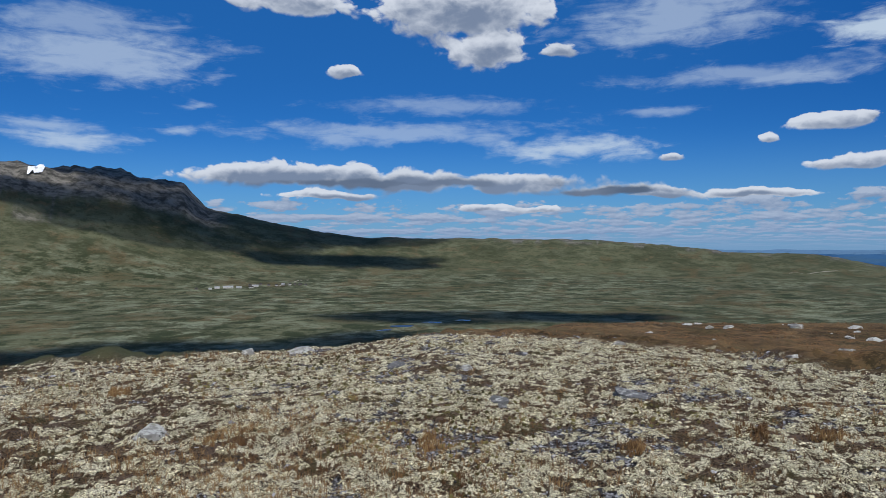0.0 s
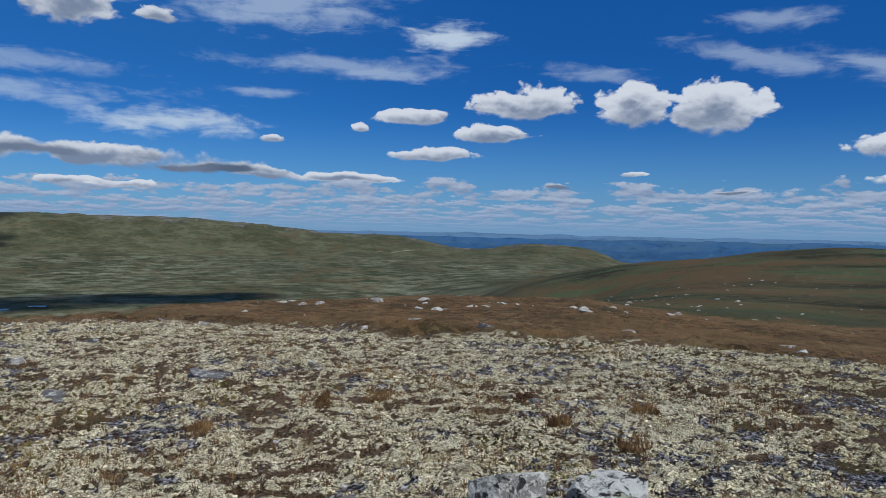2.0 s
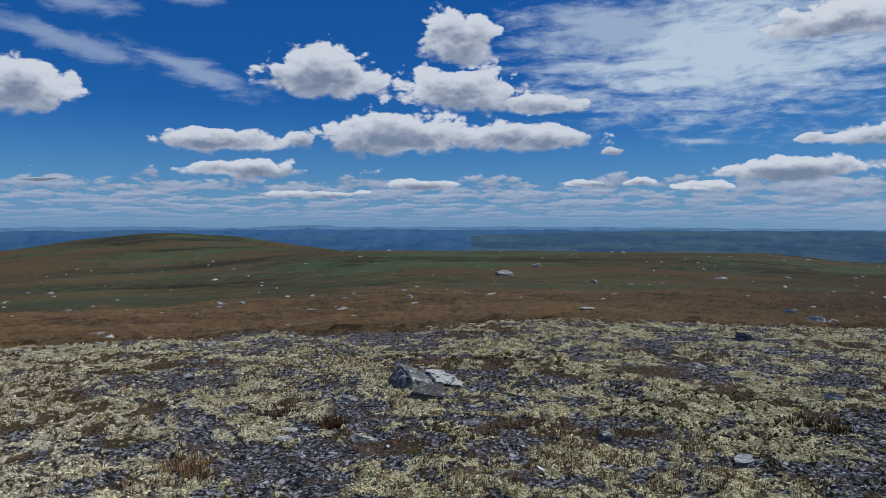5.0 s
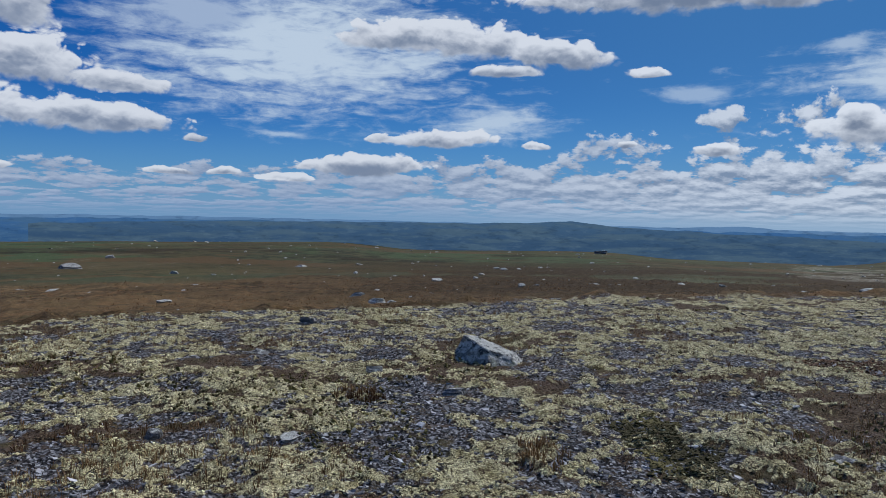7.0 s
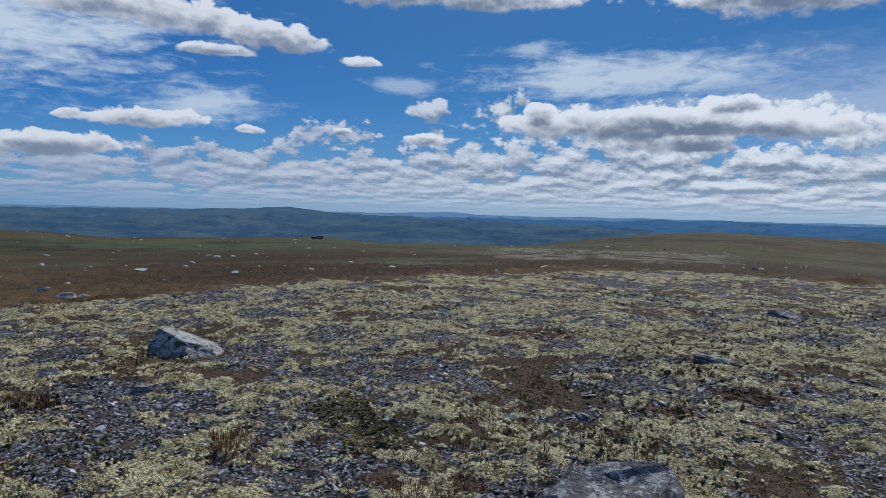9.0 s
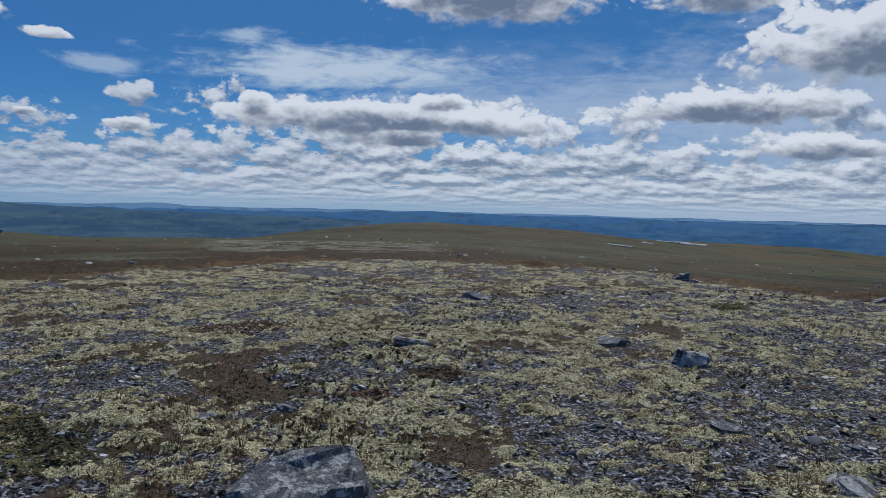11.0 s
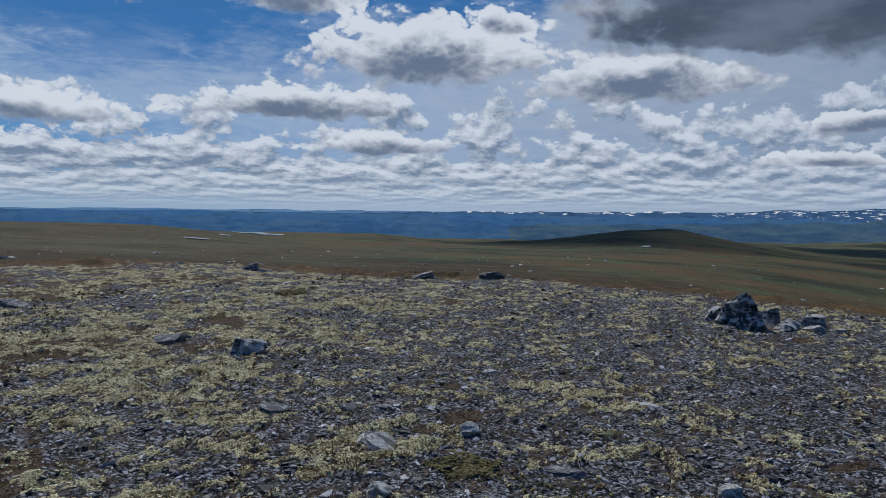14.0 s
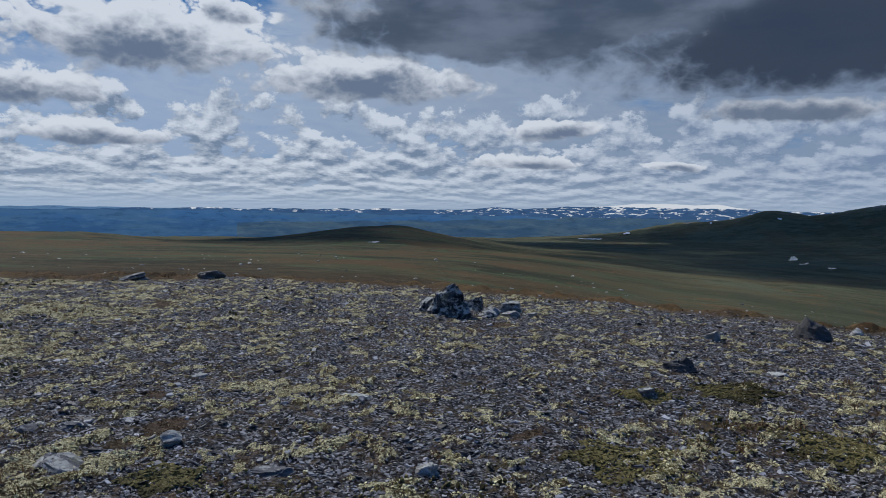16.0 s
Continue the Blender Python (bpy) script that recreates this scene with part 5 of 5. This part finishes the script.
boulder(0.39, -5.55, 0.18, 0.06, "flat", 3)
boulder(-0.49, -4.26, 0.18, 0.11, "pale", 10)
boulder(0.70, -4.12, 0.17, 0.11, "dark", 5)
boulder(-6.20, -10.35, 0.34, 0.36, "blotched", 2)
boulder(-7.00, -10.25, 0.44, 0.26, "blotched", 5)
boulder(-7.13, -9.87, 0.50, 0.24, "pale", 0)
boulder(-7.45, -9.75, 0.40, 0.22, "speckled", 7)
boulder(-7.10, -9.34, 0.46, 0.20, "pale", 4)
boulder(-6.85, -9.55, 0.34, 0.18, "speckled", 10)
boulder(-7.30, -9.05, 0.26, 0.14, "pale", 9)
boulder(-2.74, -5.72, 0.29, 0.08, "pale", 2)
boulder(-0.56, -5.09, 0.28, 0.10, "flat", 9)
boulder(-1.22, -5.27, 0.17, 0.11, "pale", 4)
boulder(-2.47, -4.03, 0.10, 0.07, "pale", 11)
boulder(-9.61, -5.88, 0.46, 0.32, "slaty", 6)
# dark stone added in place of a dark, peaty hollow in the ground
boulder(-6.32, -5.45, 0.40, 0.15, "slaty", me=rock_mesh(353, STONE["slaty"], 7, 0.25, 0, 0.24, 4))
boulder(-8.44, -6.59, 0.33, 0.13, "pale", 8)
boulder(-9.70, -9.41, 0.19, 0.12, "dark", 3)
boulder(-1.59, -4.60, 0.30, 0.09, "flat", 10)


# half-buried slabs among the gravel
rng_s = random.Random(77)
laid = 0
while laid < 44:
    a_s, r_s = rng_s.uniform(-240, -62), math.exp(rng_s.uniform(math.log(3.6), math.log(15)))
    x_s, y_s = -r_s * math.sin(radians(a_s)), r_s * math.cos(radians(a_s))
    if plants(np.array([x_s]), np.array([y_s]))[1][0] > 0.35:
        boulder(x_s, y_s, rng_s.uniform(0.10, 0.26) * (0.8 + r_s / 20), rng_s.uniform(0.025, 0.06), rng_s.choice(["flat", "flat", "slaty", "pale"]), rng_s.randrange(12))
        laid += 1


# ---------------------------------------------------------------- ground cover
PHI = (1 + 5 ** 0.5) / 2
LUMP = np.array([(-1, PHI, 0), (1, PHI, 0), (-1, -PHI, 0), (1, -PHI, 0), (0, -1, PHI), (0, 1, PHI), (0, -1, -PHI), (0, 1, -PHI),
                 (PHI, 0, -1), (PHI, 0, 1), (-PHI, 0, -1), (-PHI, 0, 1)]) / 1.9
LUMP_F = np.array([(0, 11, 5), (0, 5, 1), (0, 1, 7), (0, 7, 10), (0, 10, 11), (1, 5, 9), (5, 11, 4), (11, 10, 2), (10, 7, 6), (7, 1, 8),
                   (3, 9, 4), (3, 4, 2), (3, 2, 6), (3, 6, 8), (3, 8, 9), (4, 9, 5), (2, 4, 11), (6, 2, 10), (8, 6, 7), (9, 8, 1)])
CHIP = np.array([(x, y, z) for z in (-1, 1) for x, y in ((-1, -0.7), (1, -0.8), (0.8, 0.7), (-0.7, 0.9))], float)
CHIP_F = np.array([(4, 5, 6, 7), (0, 1, 5, 4), (1, 2, 6, 5), (2, 3, 7, 6), (3, 0, 4, 7)])


def blades(n, seed, spread=0.35, width=0.05):
    """A tuft: thin bent blades that rise from one root."""
    rng = np.random.default_rng(seed)
    pts, tris = [], []
    for k in range(n):
        a, out, h = rng.uniform(0, 6.28), rng.uniform(0.1, 1) * spread, rng.uniform(0.55, 1.1)
        c, s_ = math.cos(a), math.sin(a)
        root, side = np.array([c, s_, 0]) * 0.3 * rng.random(), np.array([-s_, c, 0]) * width
        bend = root + np.array([c * out * 0.4, s_ * out * 0.4, h * 0.6])
        tip = root + np.array([c * out, s_ * out, h])
        o = len(pts)
        pts += [root - side, root + side, bend - side * 0.6, bend + side * 0.6, tip]
        tris += [(o, o + 1, o + 3), (o, o + 3, o + 2), (o + 2, o + 3, o + 4)]
    return np.array(pts), np.array(tris)


SPRIG = np.array([(1, 0, 0), (-0.5, 0.87, 0), (-0.5, -0.87, 0), (0.5, 0.6, 0.9), (-0.9, 0.1, 0.8), (0.35, -0.75, 1.0)])
SPRIG_F = np.array([(0, 1, 3), (1, 2, 4), (2, 0, 5), (3, 1, 4), (4, 2, 5), (5, 0, 3), (3, 4, 5)])
x, y, r, u, rng = spots(460000, 3.4, 15, 101)
li, gr, he, ro, wi = plants(x, y)
ok = np.nonzero(u < smooth(li, 0.40, 0.90) * smooth(fbm(x * 13, y * 13, 2, 99), -0.75, 0.1))[0][:110000]
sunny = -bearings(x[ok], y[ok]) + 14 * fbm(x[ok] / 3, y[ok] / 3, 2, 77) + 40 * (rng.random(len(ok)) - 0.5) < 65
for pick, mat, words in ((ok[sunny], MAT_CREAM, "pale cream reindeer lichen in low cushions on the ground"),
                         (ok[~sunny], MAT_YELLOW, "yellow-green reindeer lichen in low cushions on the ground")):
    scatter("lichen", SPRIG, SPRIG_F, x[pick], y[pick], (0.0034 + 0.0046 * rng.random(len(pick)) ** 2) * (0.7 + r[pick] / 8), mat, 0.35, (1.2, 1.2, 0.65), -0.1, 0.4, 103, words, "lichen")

x, y, r, u, rng = spots(330000, 3.4, 17, 105)
li, gr, he, ro, wi = plants(x, y)
ok = np.nonzero(u < gr * 0.9 * smooth(fbm(x * 2.6, y * 2.6, 3, 106), -1.2, 0.0) + 0.03 * wi * (li < 0.5))[0][:62000]
scatter("gravel", CHIP, CHIP_F, x[ok], y[ok], (0.0030 + 0.004 * rng.random(len(ok)) + 0.012 * rng.random(len(ok)) ** 12) * (0.75 + r[ok] / 7), MAT_SLATE, 0.4, (1.1, 0.75, 0.24), 0.1, 0.35, 107,
        "grey broken slate chips strewn over bare soil", "gravel")

x, y, r, u, rng = spots(14000, 3.4, 16, 141)
li, gr, he, ro, wi = plants(x, y)
ok = np.nonzero((u < 0.9 * gr + 0.02) & (wi > 0.5))[0][:3000]
scatter("slates", CHIP, CHIP_F, x[ok], y[ok], (0.007 + 0.020 * rng.random(len(ok)) ** 4) * (0.85 + r[ok] / 20), MAT_SLATE, 0.5, (1.1, 0.75, 0.20), 0.15, 0.4, 143,
        "larger grey slate pieces lying loose on the gravel", "gravel")

x, y, r, u, rng = spots(90000, 3.4, 20, 109)
li, gr, he, ro, wi = plants(x, y)
clump = fbm(x * 0.7, y * 0.7, 3, 111)
ok = np.nonzero((u < 0.75 * smooth(clump, 0.0, 0.5) * (0.45 + 0.55 * smooth(bearings(x, y), -150, -60)) + 0.22 * smooth(bearings(x, y), -110, -40)) & (gr < 0.75) & (wi > 0.5))[0][:15000]
tuft, tuft_f = blades(7, 3, 0.8, 0.036)
scatter("sedge", tuft, tuft_f, x[ok], y[ok], (0.028 + 0.040 * rng.random(len(ok)) ** 2) * (0.9 + r[ok] / 25), MAT_SEDGE, 0.15, (1, 1, 1), 0.0, 0.1, 113,
        "brown dry sedge and grass tufts among the lichen", "grass")

x, y, r, u, rng = spots(60000, 3.4, 15, 127)
li, gr, he, ro, wi = plants(x, y)
ok = np.nonzero((u < 0.85 - 0.6 * gr) & (wi > 0.5))[0][:24000]
tuft, tuft_f = blades(3, 9, 1.1, 0.06)
scatter("twigs", tuft, tuft_f, x[ok], y[ok], (0.014 + 0.022 * rng.random(len(ok))) * (0.85 + r[ok] / 15), MAT_TWIG, 0.3, (1.3, 1.3, 0.6), 0.0, 0.2, 129,
        "dark bare dwarf-shrub twigs poking through the lichen", "shrub")

x, y, r, u, rng = spots(60000, 3.4, 20, 115)
li, gr, he, ro, wi = plants(x, y)
clump = fbm(x * 0.55, y * 0.55, 3, 117)
ok = np.nonzero((u < smooth(clump, 0.45, 0.8) * 0.6) & (wi > 0.5))[0][:9000]
scatter("crowberry", SPRIG, SPRIG_F, x[ok], y[ok], (0.005 + 0.008 * rng.random(len(ok))) * (0.8 + r[ok] / 9), MAT_MOSS, 0.4, (1, 1, 1.2), 0.0, 0.4, 119,
        "dark green crowberry and moss mats between lichen cushions", "shrub")

x, y, r, u, rng = spots(150000, 10, 85, 121)
li, gr, he, ro, wi = plants(x, y)
az_s = bearings(x, y)
ok = np.nonzero((wi < 0.3) & (u < 0.9 * smooth(fbm(x * 0.3, y * 0.3, 3, 123), -0.5, 0.3)) & (he > 0.3) & (az_s < 0))[0][:36000]
tuft, tuft_f = blades(3, 5, 1.3, 0.06)
scatter("heath", tuft, tuft_f, x[ok], y[ok], (0.045 + 0.05 * rng.random(len(ok))) * (0.8 + r[ok] / 45), MAT_HEATH, 0.15, (1, 1, 1), -0.1, 0.1, 125,
        "reddish-brown heath of dwarf birch and withered sedge", "heath")


# ---------------------------------------------------------------- single mats and tufts
CLUMPS = {"moss": ("moss_mat", MAT_MOSS, "olive-brown moss and crowberry mat on gravel", "moss"),
          "red": ("heather_mat", MAT_RED, "low reddish-brown heather mat among lichen", "heather"),
          "sedge": ("sedge_tuft", MAT_SEDGE, "tuft of rust-brown dry sedge among lichen", "grass")}
TALL, TALL_F = blades(7, 21, 0.8, 0.05)


def clump(x, y, rx, ry, sort):
    """A mat of sprigs or a tuft of blades that fills an ellipse turned to face the middle of the knoll."""
    name, mat, label, word = CLUMPS[sort]
    rng = np.random.default_rng(int(abs(x * 131 + y * 17) * 10))
    n = int(np.clip(2600 * rx * ry * 3.14 / 0.25, 300, 2300)) if sort != "sedge" else int(np.clip(110 * rx * ry * 3.14 / 0.1, 20, 80))
    rad_, ang = np.sqrt(rng.random(n)) ** 1.1, rng.uniform(0, 6.283, n)
    rad_ *= 0.75 + 0.35 * np.sin(ang * 3 + x) * np.sin(ang * 2 + y)
    u, v = rx * rad_ * np.cos(ang), ry * rad_ * np.sin(ang)
    a = math.atan2(x, y)
    px, py = x + u * math.cos(a) + v * math.sin(a), y - u * math.sin(a) + v * math.cos(a)
    if sort == "sedge":
        ob = scatter(name, TALL, TALL_F, px, py, 0.035 + 0.045 * rng.random(n), mat, 0.2, (1, 1, 1), -0.05, 0.1, n, label, word)
    else:
        ob = scatter(name, SPRIG, SPRIG_F, px, py, (0.005 + 0.009 * rng.random(n) ** 2) * (0.75 + math.hypot(x, y) / 12), mat, 0.5, (1.15, 1.15, 0.5), 0.0, 0.4, n, label, word)
    del ob["kind"]
    return tagged(ob, group="mats and tufts on the knoll")


clump(-3.68, -3.71, 0.50, 0.50, "moss")
clump(-1.08, -4.69, 0.28, 0.27, "moss")
clump(-5.09, -4.82, 0.35, 0.31, "moss")
clump(-5.91, -4.44, 0.45, 0.38, "moss")
clump(-5.12, -3.02, 0.36, 0.57, "moss")
clump(0.18, -13.98, 0.32, 0.51, "moss")
clump(4.15, -3.65, 0.36, 0.50, "moss")
clump(5.98, -7.93, 0.75, 0.68, "red")
clump(2.67, -6.68, 0.33, 0.29, "red")
clump(2.86, -5.66, 0.29, 0.18, "red")
clump(4.75, -3.89, 0.32, 0.51, "moss")
clump(6.56, -2.13, 0.29, 0.39, "sedge")
clump(4.55, -2.78, 0.22, 0.36, "sedge")
clump(4.81, 2.40, 0.26, 0.40, "sedge")
clump(4.19, 4.22, 0.18, 0.29, "sedge")
clump(4.14, 4.99, 0.15, 0.24, "sedge")
clump(5.13, 5.00, 0.16, 0.26, "sedge")
clump(4.49, 5.86, 0.14, 0.22, "red")
clump(6.04, 1.77, 0.17, 0.27, "sedge")
clump(6.39, 2.33, 0.31, 0.42, "sedge")
clump(-3.68, 8.61, 0.18, 0.29, "sedge")
clump(-1.72, 6.44, 0.35, 0.41, "sedge")
clump(-0.11, 6.26, 0.14, 0.23, "sedge")
clump(1.48, 6.06, 0.14, 0.23, "sedge")
clump(2.67, 6.58, 0.24, 0.39, "sedge")
clump(3.33, 6.62, 0.22, 0.36, "sedge")

# stones out in the heath, too many to count
x, y, r, u, rng = spots(5000, 24, 420, 131)
li, gr, he, ro, wi = plants(x, y)
az_s = bearings(x, y)
ok = np.nonzero((wi < 0.05) & (az_s < -8) & (u < 0.05 + 0.10 * smooth(r, 60, 120) + 0.45 * smooth(fbm(x / 14, y / 14, 3, 133), 0.2, 0.6)))[0][:1000]
scatter("fieldstones", LUMP, LUMP_F, x[ok], y[ok], (0.08 + 0.24 * rng.random(len(ok)) ** 3) * (0.7 + r[ok] / 130), STONE["pale"], 0.2, (1.3, 0.9, 0.45), 0.1, 0.35, 135,
        "pale stones strewn over the brown heath", "stones")
